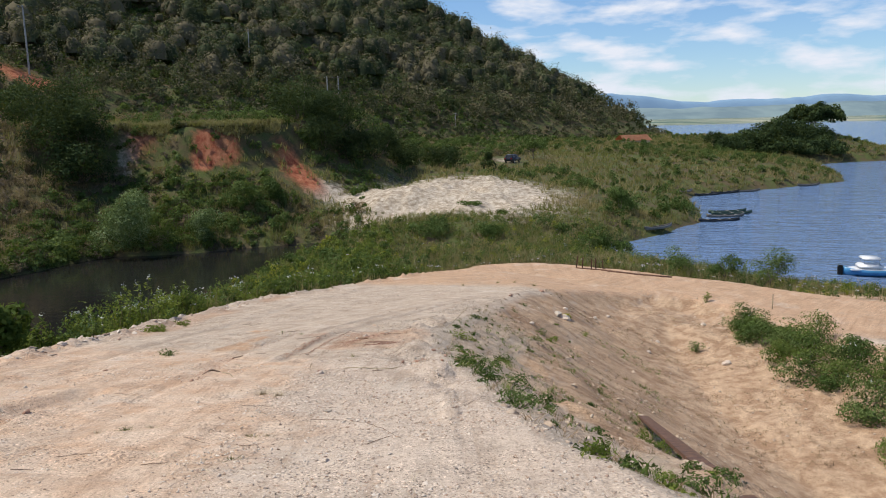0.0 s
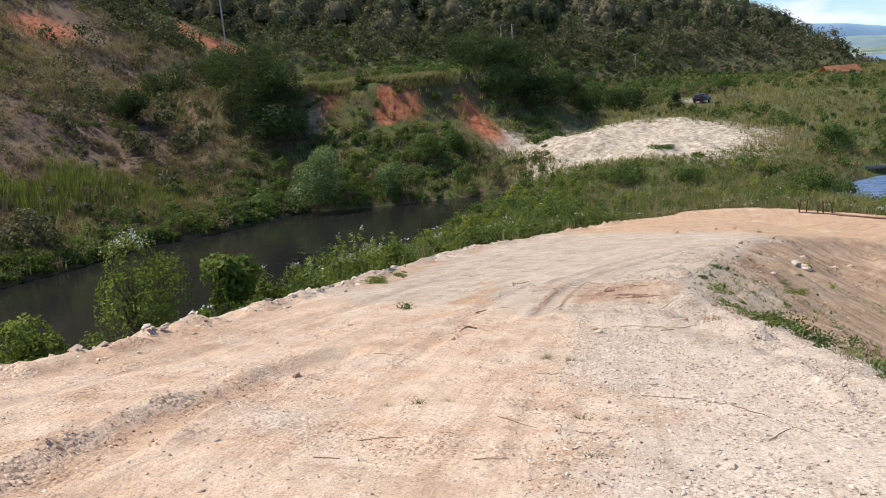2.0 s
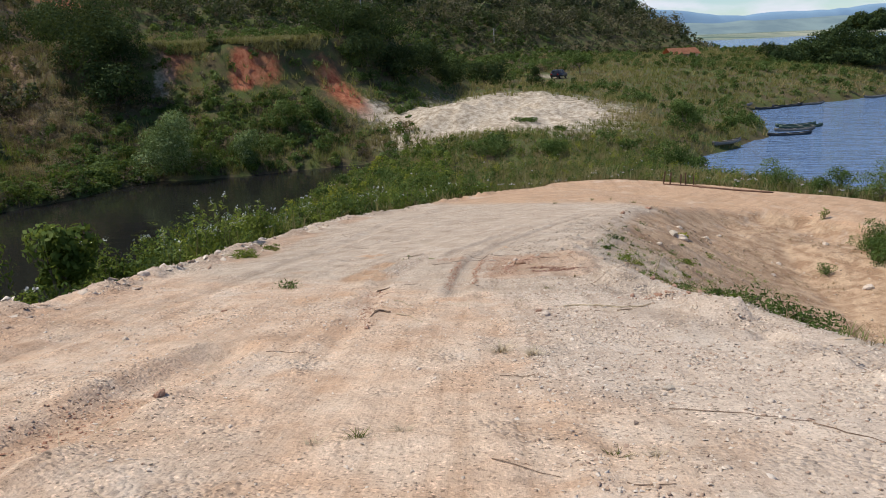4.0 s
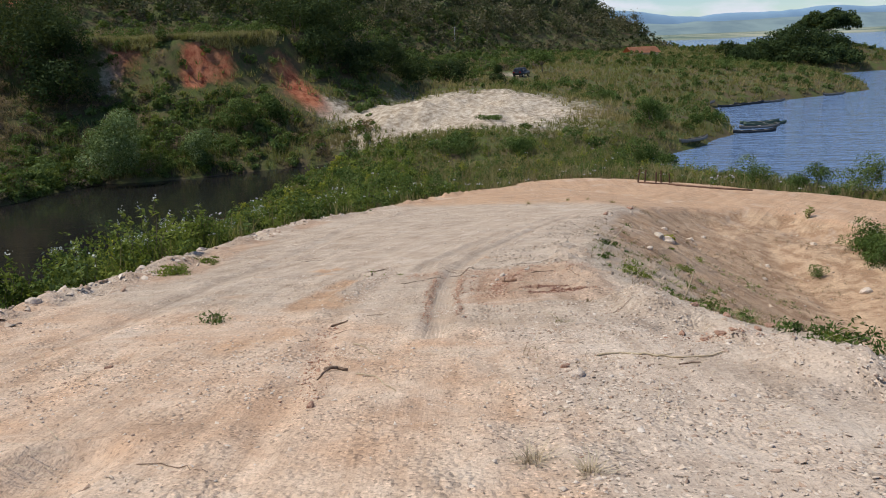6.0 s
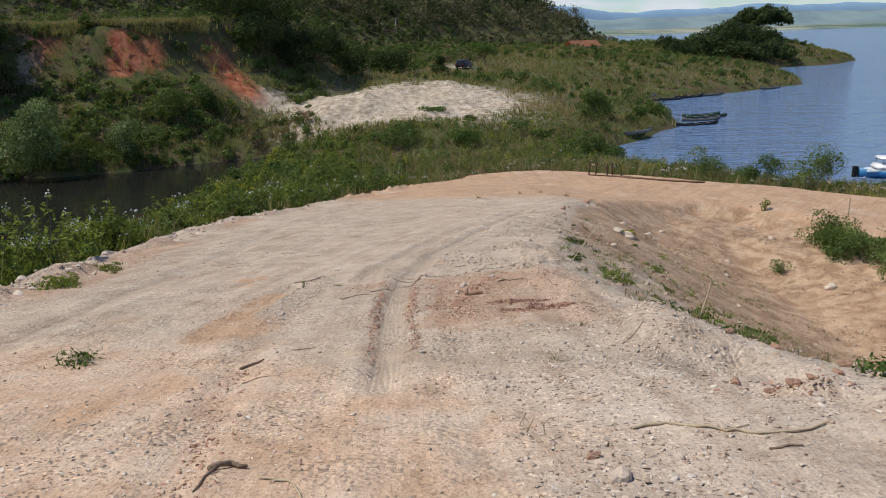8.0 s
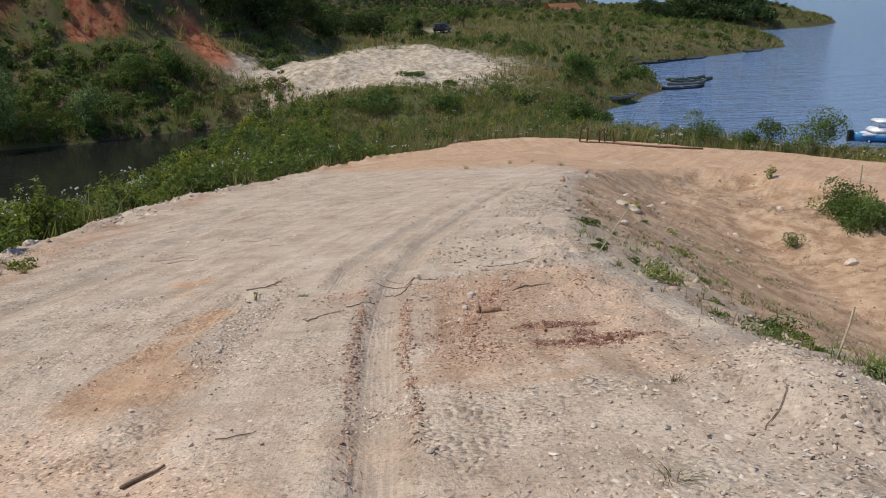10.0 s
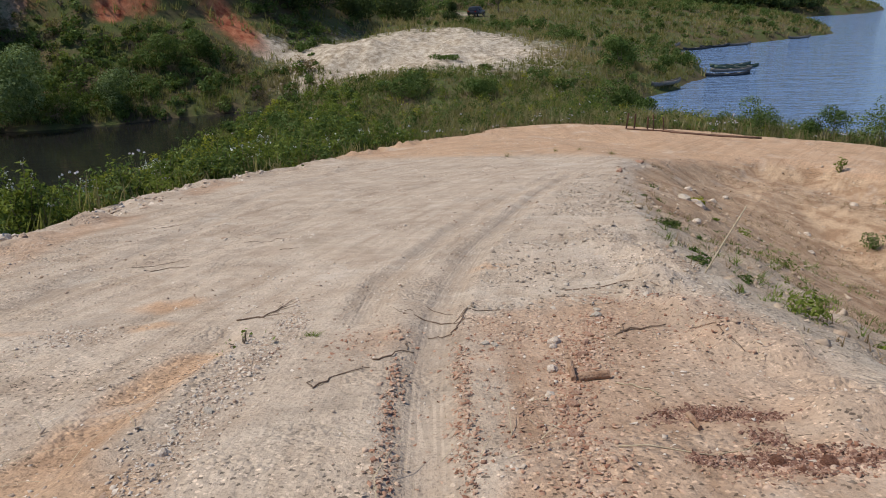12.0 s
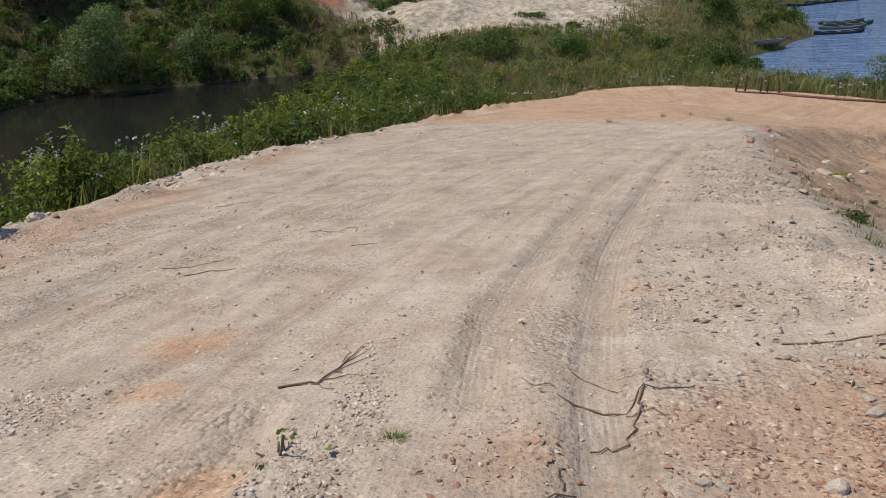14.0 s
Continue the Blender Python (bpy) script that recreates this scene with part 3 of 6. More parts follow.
    masks["brown"] = np.clip(dug + 0.58 * patch + 0.7 * blob(x, y, -2.95, 17.0, 0.30, 0.42, -0.4) + blob(x, y, -1.42, 15.5, 0.30, 0.12) + blob(x, y, -1.32, 14.98, 0.30, 0.13) + 0.85 * np.exp(-((sd_line(x, y, [(-5.0, 5.0), (-5.08, 5.8), (-5.15, 6.7), (-5.09, 7.5), (-5.0, 8.3)]) - 0.10) / 0.13) ** 2) + 0.5 * blob(x, y, -7.3, 9.0, 0.4, 1.6) + 0.7 * blob(x, y, -0.6, 11.95, 0.30, 0.25) + 0.95 * np.exp(-((rd + 0.8) / 0.5) ** 2) * (x < -5) * smooth_step(-0.1, 0.2, fbm(x, y, 2.5, 3)), 0, 1)
    masks["scree"] = smooth_step(-0.2, 0.3, rd) * smooth_step(3.0, 1.2, rd + 1.6 * fbm(x, y, 1.3, 4)) * smooth_step(-3, -1, x) * smooth_step(27, 21, y)
    masks["chalk"] = np.clip(0.9 * smooth_step(-3.4, -1.0, x + 1.6 * fbm(x, y, 1.8, 4)) * smooth_step(14.8, 11.6, y + 1.5 * fbm(x, y, 1.5, 3)) + 0.35 * smooth_step(0.9, 0.4, np.abs(rd + 0.5)) * (x < -6) + 0.5 * blob(x, y, -0.6, 18.5, 0.8, 2.0), 0, 1)
    masks["lane"] = np.minimum(sd_line(x, y, RUTS[0][0]), np.minimum(sd_line(x, y, RUTS[1][0]), sd_line(x, y, RUTS[6][0])))
    bend = np.interp(y, [0, 9, 13, 15.1, 16.6, 17.7, 18.9, 20.4, 21.9, 23.8, 26.3, 29.4, 36, 44], [-3.0, -2.95, -2.87, -2.77, -2.66, -2.52, -2.28, -1.92, -1.47, -0.8, 0.1, 1.5, 6.0, 14])
    masks["drift"] = x - bend
    masks["worn"] = smooth_step(16.5, 19, y) * smooth_step(34, 28, y) * smooth_step(0.2, -0.5, x - bend + 0.4 * fbm(x, y, 1.5, 3)) * smooth_step(-3.6, -2.2, x - bend + 0.6 * fbm(x, y, 2.0, 3))
    masks["rill"] = smooth_step(8.5, 5, x)
    masks["far"] = smooth_step(600, 1200, y)
    masks["bank"] = np.clip(smooth_step(-3, 2, hd) * smooth_step(75, 25, hd) * smooth_step(-26, -36, x) * smooth_step(150, 110, y), 0, 1)
    for name, v in masks.items():
        me.attributes.new(name, "FLOAT", "POINT").data.foreach_set("value", v.astype(np.float32))
    tagged(solid("ground", me, EARTH, smooth=True), "bare pink and pale clay road on a ridge among grassy banks", "ground", kind="structure")


build_ground()


# ---- water and distance ----
def build_water():
    xs = np.concatenate([spread(-80, -3600, 40, 1.5)[::-1], np.arange(-60, 300, 20), spread(320, 3600, 40, 1.5)])
    ys = np.concatenate([spread(-60, -900, 40, 1.5)[::-1], np.arange(-40, 400, 20), spread(420, 3600, 40, 1.5)])
    gx, gy = np.meshgrid(xs, ys)
    idx = np.arange(gx.size).reshape(gx.shape)
    faces = np.stack([idx[:-1, :-1], idx[:-1, 1:], idx[1:, 1:], idx[1:, :-1]], -1).reshape(-1, 4)
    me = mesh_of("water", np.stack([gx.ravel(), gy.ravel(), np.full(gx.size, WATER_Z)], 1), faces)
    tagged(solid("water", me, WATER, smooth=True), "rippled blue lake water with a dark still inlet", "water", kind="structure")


def hazed_material(name, c1, c2, scale):
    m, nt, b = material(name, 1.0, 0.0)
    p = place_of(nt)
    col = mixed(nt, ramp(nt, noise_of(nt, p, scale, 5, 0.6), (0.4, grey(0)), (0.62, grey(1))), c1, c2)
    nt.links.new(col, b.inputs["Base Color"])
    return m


def build_far_hills():
    """Low ranges beyond the lake, bluer with distance by haze painted into the colour."""
    for y0, depth, high, low, seed, mat in ((4200, 500, 105, 45, 3.0, hazed_material("hazed_slopes", (0.16, 0.22, 0.24), (0.22, 0.29, 0.29), 0.004)),
                                            (4850, 120, 165, 90, 41.0, hazed_material("hazed_range", (0.20, 0.31, 0.43), (0.24, 0.36, 0.47), 0.002))):
        xs = np.linspace(-800, 4900, 300)
        top = low + (high - low) * np.clip(0.5 + 1.3 * fbm(xs, xs * 0 + seed * 100, 900, 5, 0.5), 0, 1)
        rows = [np.stack([xs, np.full_like(xs, y0 + k * depth / 6), -12 + (top + 12) * math.sin(k / 6 * math.pi / 2)], 1) for k in range(7)]
        v = np.concatenate(rows)
        idx = np.arange(len(v)).reshape(7, -1)
        f = np.stack([idx[:-1, :-1], idx[:-1, 1:], idx[1:, 1:], idx[1:, :-1]], -1).reshape(-1, 4)
        tagged(solid("backdrop", mesh_of("backdrop", v, f), mat, smooth=True), "blue-green hills beyond the lake with haze painted into their colour", "hills", kind="structure")


build_water()
build_far_hills()


# ---- plants: generators ----
def unit(v):
    return v / (np.linalg.norm(v, axis=-1, keepdims=True) + 1e-9)


def leaf_quads(c, n, size, aspect=0.5):
    """One pointed leaf at each place, facing along n."""
    t = unit(np.cross(n, RNG.normal(size=n.shape)))
    b = np.cross(n, t)
    half = np.asarray(size).reshape(-1, 1) / 2
    v = np.stack([c - t * half, c + b * half * aspect + n * half * 0.15, c + t * half, c - b * half * aspect + n * half * 0.15], 1).reshape(-1, 3)
    return v, np.arange(len(v)).reshape(-1, 4)


def leaf_tris(c, n, size, aspect=0.5):
    """The same with three corners, for growth far off."""
    t = unit(np.cross(n, RNG.normal(size=n.shape)))
    b = np.cross(n, t)
    half = np.asarray(size).reshape(-1, 1) / 2
    v = np.stack([c - t * half, c + b * half * aspect * 1.5 + t * half * 0.3, c + t * half - b * half * aspect], 1).reshape(-1, 3)
    return v, np.arange(len(v)).reshape(-1, 3)


def crown(x, y, z, w, h, count, lobes=7, low=0.25, rough=0.45):
    """Leaf places and directions on the outside of several uneven lobes."""
    a = RNG.random(lobes) * 6.283
    r = np.sqrt(RNG.random(lobes)) * w * 0.34
    lz = h * (low + (0.82 - low) * RNG.random(lobes)) * (1 - 0.35 * (r / (w * 0.34)) ** 2)
    rad = w * (0.17 + 0.13 * RNG.random(lobes))
    k = RNG.integers(0, lobes, count)
    d = unit(RNG.normal(size=(count, 3)) + (0, 0, 0.35))
    squash = np.array([1, 1, min(1.0, 0.9 * h / w + 0.2)])
    out = d * (rad[k] * (0.62 + 0.46 * RNG.random(count)))[:, None] * squash
    p = np.stack([x + r[k] * np.cos(a[k]), y + r[k] * np.sin(a[k]), z + lz[k]], 1) + out
    p[:, 2] = np.maximum(p[:, 2], z + 0.02 * h)
    return p, unit(d + rough * RNG.normal(size=d.shape))


def joined(pieces):
    vs, fs, at = [], [], 0
    for v, f in pieces:
        vs.append(v)
        fs.append(f + at)
        at += len(v)
    return np.concatenate(vs), np.concatenate(fs)


def tubes(branches, sides=5):
    """Tapered limbs along lines: (points, first radius, last radius)."""
    out = []
    for pts, r0, r1 in branches:
        pts = np.array(pts, float)
        n = len(pts)
        d = unit(np.gradient(pts, axis=0))
        ref = np.where(np.abs(d[:, 2:3]) > 0.9, (1.0, 0, 0), (0, 0, 1.0))
        u = unit(np.cross(d, ref))
        w = np.cross(d, u)
        rad = np.linspace(r0, r1, n)[:, None]
        ring = [pts + rad * (math.cos(q) * u + math.sin(q) * w) for q in np.linspace(0, 2 * math.pi, sides, endpoint=False)]
        v = np.stack(ring, 1).reshape(-1, 3)
        idx = np.arange(len(v)).reshape(n, sides)
        nxt = np.roll(idx, -1, 1)
        f = np.stack([idx[:-1], nxt[:-1], nxt[1:], idx[1:]], -1).reshape(-1, 4)
        caps = [[row[0], row[1], row[2], row[-1]] for row in (idx[0][::-1], idx[-1])]
        out.append((v, np.concatenate([f, np.array(caps)])))
    return joined(out)


def bent(a, b, sag=0.1, n=6, rough=0.03):
    """A crooked line from a to b."""
    a, b = np.array(a, float), np.array(b, float)
    s = np.linspace(0, 1, n)[:, None]
    p = a + (b - a) * s
    span = np.linalg.norm(b - a)
    p += RNG.normal(size=p.shape) * rough * span * np.sin(s * math.pi)
    p[:, 2] += sag * span * (np.sin(s * math.pi))[:, 0]
    return p


def blades(x, y, z, height, per, width, lean=0.5, pieces=1):
    """Grass: thin pointed blades fanning out of each tuft."""
    n = len(x) * per
    px, py, pz = (np.repeat(v, per) for v in (x, y, z))
    h = np.repeat(height, per) * (0.55 + 0.6 * RNG.random(n))
    a = RNG.random(n) * 6.283
    spread_ = np.repeat(height, per) * 0.22
    px, py = px + RNG.normal(size=n) * spread_, py + RNG.normal(size=n) * spread_
    dx, dy = np.cos(a), np.sin(a)
    ln = h * lean * RNG.random(n)
    wd = np.repeat(width, per) if np.ndim(width) else np.full(n, width)
    base = np.stack([px, py, pz - 0.03], 1)
    side = np.stack([-dy, dx, 0 * a], 1) * wd[:, None] / 2
    mid = base + np.stack([dx * ln * 0.35, dy * ln * 0.35, h * 0.6], 1)
    tip = base + np.stack([dx * ln, dy * ln, h], 1)
    v = np.stack([base - side, base + side, mid + side * 0.7, tip, mid - side * 0.7], 1).reshape(-1, 3)
    k = np.arange(n)[:, None] * 5
    f = np.concatenate([k + np.array([[0, 1, 2, 4]])], 0)
    tri = k + np.array([[4, 2, 3, 3]])
    return v, f, tri


def stuff(name, label, category, pieces, mat):
    v, f = joined(pieces)
    return tagged(solid(name, mesh_of(name, v, f), mat), label, category, kind="stuff")


def grass_stuff(name, label, x, y, height, per, width, mat, lean=0.5, far=True):
    z = ground_z(x, y)
    v, f, tri = blades(x, y, z, height, per, width, lean)
    if far:
        k = np.arange(len(v)) % 5
        v = v[(k == 0) | (k == 1) | (k == 3)]
        faces = np.arange(len(v)).reshape(-1, 3)
    else:
        faces = np.concatenate([f[:, :3], f[:, [0, 2, 3]], tri[:, :3]])
    return tagged(solid(name, mesh_of(name, v, faces), mat), label, "grass", kind="stuff")


def scatter(count, x0, x1, y0, y1):
    return x0 + (x1 - x0) * RNG.random(count), y0 + (y1 - y0) * RNG.random(count)


def shrub(name, label, x, y, w, h, mat, count, leaf, aspect=0.5, flowers=0, category="shrub", lobes=7, low=0.25, group="", stems=5, petal=None):
    """A bush: an Empty at its foot, with stems, foliage and, where it has them, flowers."""
    z = z_at(x, y) - 0.05
    e = empty(name, pose(x, y, z), label, category, group)
    p, n = crown(0, 0, 0, w, h, count, lobes, low)
    limbs = []
    for k in range(stems):
        tip = p[RNG.integers(0, count)] * (0.85, 0.85, 0.9)
        limbs.append((bent((RNG.normal() * 0.04 * w, RNG.normal() * 0.04 * w, 0), tip, 0.05, 6), 0.018 * h + 0.006, 0.004))
    solid("stem", mesh_of("stem", *tubes(limbs)), BARK, e)
    solid("foliage", mesh_of("foliage", *leaf_quads(p, n, leaf * (0.7 + 0.6 * RNG.random(count)), aspect)), mat, e)
    if flowers:
        top = p[np.argsort(-p[:, 2] - 0.25 * np.linalg.norm(p[:, :2], axis=1))[: max(flowers * 3, 30)]]
        at = top[RNG.integers(0, len(top), flowers)] + (0, 0, leaf * 0.5)
        c = np.repeat(at, 6, 0) + RNG.normal(size=(flowers * 6, 3)) * leaf * 0.22 * (1, 1, 1.5)
        solid("flowers", mesh_of("flowers", *leaf_quads(c, unit(RNG.normal(size=c.shape) + (0, 0, 0.5)), leaf * 0.36 * np.ones(len(c)), 0.8)), petal or PETAL, e, "small white flower heads")["kind"] = "stuff"
    return e


def tree(name, label, x, y, w, h, trunk_h, mat, count, leaf, group="", category="tree"):
    """A trunk that forks into limbs, each with a ragged clump of leaves."""
    z = z_at(x, y) - 0.1
    e = empty(name, pose(x, y, z), label, category, group)
    top = np.array([RNG.normal() * 0.05 * w, RNG.normal() * 0.05 * w, trunk_h])
    solid("trunk", mesh_of("trunk", *tubes([(bent((0, 0, 0), top, 0, 6, 0.04), 0.035 * h, 0.022 * h)], 8)), BARK, e)
    ps, ns, limbs = [], [], []
    clumps = 13
    for k in range(clumps):
        a = k * 2.4 + RNG.random() * 0.5
        r = math.sqrt((k + 0.5) / clumps) * w * 0.40
        cz = trunk_h + (h - trunk_h) * (0.30 + 0.5 * (1 - (r / (w * 0.45)) ** 2) + 0.1 * RNG.random())
        c = np.array([r * math.cos(a), r * math.sin(a), cz])
        limbs.append((bent(top, c * (0.9, 0.9, 0.97), 0.06, 6, 0.04), 0.014 * h, 0.004 * h))
        p, n = crown(*(c - (0, 0, 0.24 * h)), w * 0.38, h * 0.44, count // clumps, 6, 0.2)
        ps.append(p)
        ns.append(n)
    solid("limbs", mesh_of("limbs", *tubes(limbs)), BARK, e)
    p, n = np.concatenate(ps), np.concatenate(ns)
    solid("crown", mesh_of("crown", *leaf_quads(p, n, leaf * (0.7 + 0.6 * RNG.random(len(p))), 0.55)), mat, e)
    return e


# ---- hillside woods and scrub ----
def lumps(d, a):
    """How far a crown bulges in each direction."""
    turn = np.arctan2(d[:, 1], d[:, 0])
    return 1 + 0.16 * np.sin(3 * turn + a[0]) * (1 - d[:, 2]) + 0.13 * np.sin(7 * d[:, 0] + a[1]) * np.sin(7 * d[:, 1] + a[2]) + 0.08 * np.sin(9 * d[:, 2] + a[3])


RINGS = np.array([(math.cos(e) * math.cos(q + 0.4 * k), math.cos(e) * math.sin(q + 0.4 * k), math.sin(e)) for k, e in enumerate((-0.25, 0.25, 0.72, 1.2)) for q in np.linspace(0, 2 * math.pi, 8, endpoint=False)])
RING_FACES = np.array([f for k in range(3) for q in range(8) for f in ((k * 8 + q, k * 8 + (q + 1) % 8, k * 8 + 8 + q), (k * 8 + (q + 1) % 8, k * 8 + 8 + (q + 1) % 8, k * 8 + 8 + q))] + [(24, 24 + q, 25 + q) for q in range(1, 7)])


def dome(x, y, z, w, h, count):
    """One tree crown: its dense inside, and leaf places over its lumpy top."""
    a = RNG.random(4) * 6.283
    size = np.array([w / 2, w / 2, 0.68 * h])
    mid = np.array([x, y, z + 0.32 * h])
    core = mid + RINGS * (0.66 * lumps(RINGS, a))[:, None] * size
    d = unit(RNG.normal(size=(count, 3)) + (0, 0, 0.30))
    d[:, 2] = np.abs(d[:, 2] + 0.12) - 0.12
    p = mid + d * (lumps(d, a) * (0.68 + 0.42 * RNG.random(count)))[:, None] * size
    return core, p, unit(d * (1, 1, 1.15) + 0.24 * RNG.normal(size=d.shape))


def hillside():
    green, dry, inner = [], [], []
    step = 3.5
    gx, gy = np.meshgrid(np.arange(-170, 120, step), np.arange(30, 420, step))
    x = (gx + RNG.normal(size=gx.shape) * 1.0).ravel()
    y = (gy + RNG.normal(size=gy.shape) * 1.0).ravel()
    z, d, rd, hd, td, _ = land(x, y, False)
    r = np.hypot(x, y)
    ahead = (y > 0.55 * np.abs(x)) & (z < 0.27 * r + 4) & (x > -0.95 * y)
    for xx, yy, zz, h_, dd, rr in zip(*(v[ahead & (hd > -1) & (d > 2)] for v in (x, y, z, hd, d, r))):
        clear = blob(xx, yy, -86.5, 107, 8, 8) + blob(xx, yy, -75, 142, 6, 7) + blob(xx, yy, -31, 102, 14, 8) + blob(xx, yy, -84, 143, 5, 6)
        brown = blob(xx, yy, -78, 98, 24, 26) + blob(xx, yy, -62, 66, 22, 26)
        if RNG.random() < clear * 1.2:
            continue
        scale = 0.55 if h_ < 12 else 1.0
        w = (3.2 + 5.4 * RNG.random() ** 2.2) * scale
        h = w * (0.75 + 0.45 * RNG.random())
        leaf = 0.30 + rr * 0.0013
        n = int(np.clip(150 * (w / 4) ** 2 * (150 / rr) ** 1.2, 50, 280))
        if RNG.random() < brown * 0.70:
            if RNG.random() < 0.9:
                m = int(n * 0.5)
                dry.append(leaf_tris(*crown(xx, yy, zz - 0.2, w * 1.1, h * 0.5, m, 8, 0.12, 0.8), leaf * 0.9 * np.ones(m), 0.26))
            continue
        if h_ < 30 or yy < 150:
            p, nn = crown(xx, yy, zz - 0.3, w, h, n, 7, 0.15, 0.35)
        else:
            core, p, nn = dome(xx, yy, zz - 0.3, w, h, n)
            inner.append((core, RING_FACES))
        green.append(leaf_tris(p, nn, leaf * (0.7 + 0.6 * RNG.random(n)), 0.6))
    stuff("hillside_scrub", "dense dark green scrub trees covering the hillside", "scrub", green, LEAF_HILL)
    stuff("inner_foliage", "dense shaded inside of the hillside scrub trees", "scrub", inner, LEAF_HILL)
    stuff("dry_scrub", "brown dry scrub on the eroded slope", "scrub", dry, DRY_GRASS)


hillside()


def bank_cover():
    """Low growth that covers the inlet's far bank, the slopes under the terrace and the foot of the hill."""
    kinds = {"olive": [], "fresh": [], "brown": [], "grey": []}
    x, y = (np.concatenate(v) for v in zip(scatter(5200, -75, -8, 36, 100), scatter(2600, -54, -32, 38, 74), scatter(4600, -112, 40, 60, 215)))
    z, d, rd, hd, td, _ = land(x, y, False)
    r = np.hypot(x, y)
    bare = blob(x, y, -86.5, 107, 6, 6) + blob(x, y, -75, 143, 5, 6) + blob(x, y, -84, 142, 4, 5) + 1.2 * blob(x, y, -27.3, 90.3, 2.4, 2.4) + blob(x, y, -24, 90.8, 1.8, 2.0) + 1.5 * blob(x, y, -16.6, 93.0, 4.8, 3.0, -0.75) + 0.6 * blob(x, y, -35.5, 92.5, 1.4, 4) + blob(x, y, 3.5, 91, 14, 16) + 1.0 * blob(x, y, -31, 98, 10, 5) + blob(x, y, 12.5, 142, 5, 9)
    west = (x < -8) & ((td < 24) | (hd > -6)) & (y > 0.6 * np.abs(x))
    foot = (hd > -45) & (y > 104) & (x < 6 + 0.25 * (y - 104))
    sunny = (x < -41) & (y < 74) & (d > 2.5)
    ok = (west | foot) & ~(sunny & (RNG.random(len(x)) < 0.72)) & (d > 0.12) & (rd > 9) & (RNG.random(len(x)) > bare * 1.6) & (z < 0.2 * r + 3)
    for xx, yy, zz, dd, hh in zip(x[ok], y[ok], z[ok], d[ok], hd[ok]):
        patch = float(fbm(np.array([xx]), np.array([yy]), 16, 3)[0])
        dry_side = smooth_step(-30, -46, xx) * smooth_step(3, 9, dd) * smooth_step(150, 120, yy)
        w = 0.9 + 1.3 * RNG.random() ** 1.5 + (0.8 if yy > 110 else 0)
        h = w * (0.45 + 0.35 * RNG.random())
        n = int(np.clip(72 * w ** 1.4 * 75 / max(yy, 40), 32, 210))
        leaf = 0.14 + 0.0016 * yy
        u = RNG.random()
        by_cut = float(blob(xx, yy, -31, 93, 6, 6))
        if u < 0.80 * dry_side + 0.10 + 0.25 * (patch > 0.12) + 0.6 * by_cut:
            kind, aspect, rough = ("brown" if RNG.random() < 0.6 else "grey"), 0.22, 0.9
        else:
            # east of -38 mostly the darker leaves, which put that bank's shade into colour
            kind, aspect, rough = ("fresh" if (RNG.random() < 0.30 or dd < 2.5) and (xx < -38 or RNG.random() < 0.35) else "olive"), 0.5, 0.45
        p, nn = crown(xx, yy, zz - 0.15, w, h, n, 6, 0.12, rough)
        kinds[kind].append(leaf_tris(p, nn, leaf * (0.7 + 0.6 * RNG.random(n)), aspect))
    stuff("bank_scrub", "green scrub along the inlet's far bank", "scrub", kinds["olive"], LEAF_BUSH)
    stuff("leafy_scrub", "fresh green leafy growth along the shore", "scrub", kinds["fresh"], LEAF_MEADOW)
    stuff("dry_scrub", "brown dry undergrowth on the slope", "scrub", kinds["brown"], DRY_GRASS)
    stuff("dry_scrub", "grey leafless undergrowth on the slope", "scrub", kinds["grey"], GREY_SCRUB)


LEAF_MEADOW = leafy("meadow_leaves", (0.045, 0.075, 0.016), (0.100, 0.145, 0.034), (0.19, 0.235, 0.075), 0.4, 0.3)
GREY_SCRUB = leafy("grey_scrub", (0.065, 0.048, 0.037), (0.125, 0.095, 0.073), (0.21, 0.165, 0.125), 0.3, 0.15)
bank_cover()


# ---- banks and plain: grass and low bushes ----
def plain_bushes():
    out = []
    x, y = scatter(5200, -60, 130, 50, 260)
    z, d, rd, hd, td, _ = land(x, y, False)
    ok = (d > 1.2) & (rd > 3) & (hd < 3) & (blob(x, y, 3.5, 92, 15, 17) < 0.30)
    thick = fbm(x, y, 22, 3)  + 0.45 * smooth_step(6, 1, td) * (x < -8) + 0.25 * smooth_step(-10, 0, hd) + 0.35 * smooth_step(-4, -10, x) * (y < 82) + RNG.random(len(x)) * 0.25 - 0.12
    ok &= thick > 0.05
    for xx, yy, zz in zip(x[ok], y[ok], z[ok]):
        w = 0.9 + 1.6 * RNG.random() ** 2
        n = int(np.clip(110 * w * 90 / max(yy, 50), 40, 260))
        leaf = 0.14 + 0.0011 * yy
        p, nn = crown(xx, yy, zz - 0.15, w, w * 0.75, n, 5, 0.2)
        out.append(leaf_tris(p, nn, leaf * (0.7 + 0.6 * RNG.random(n)), 0.55))
    stuff("low_bushes", "low green bushes scattered through the grass", "bushes", out, LEAF_BUSH)


OCHRE_GRASS = leafy("ochre_grass", (0.22, 0.135, 0.070), (0.36, 0.235, 0.125), (0.48, 0.345, 0.19), 0.3, 0.4)
STRAW_GRASS = leafy("straw_grass", (0.14, 0.115, 0.055), (0.27, 0.22, 0.11), (0.40, 0.34, 0.19), 0.4, 0.35)


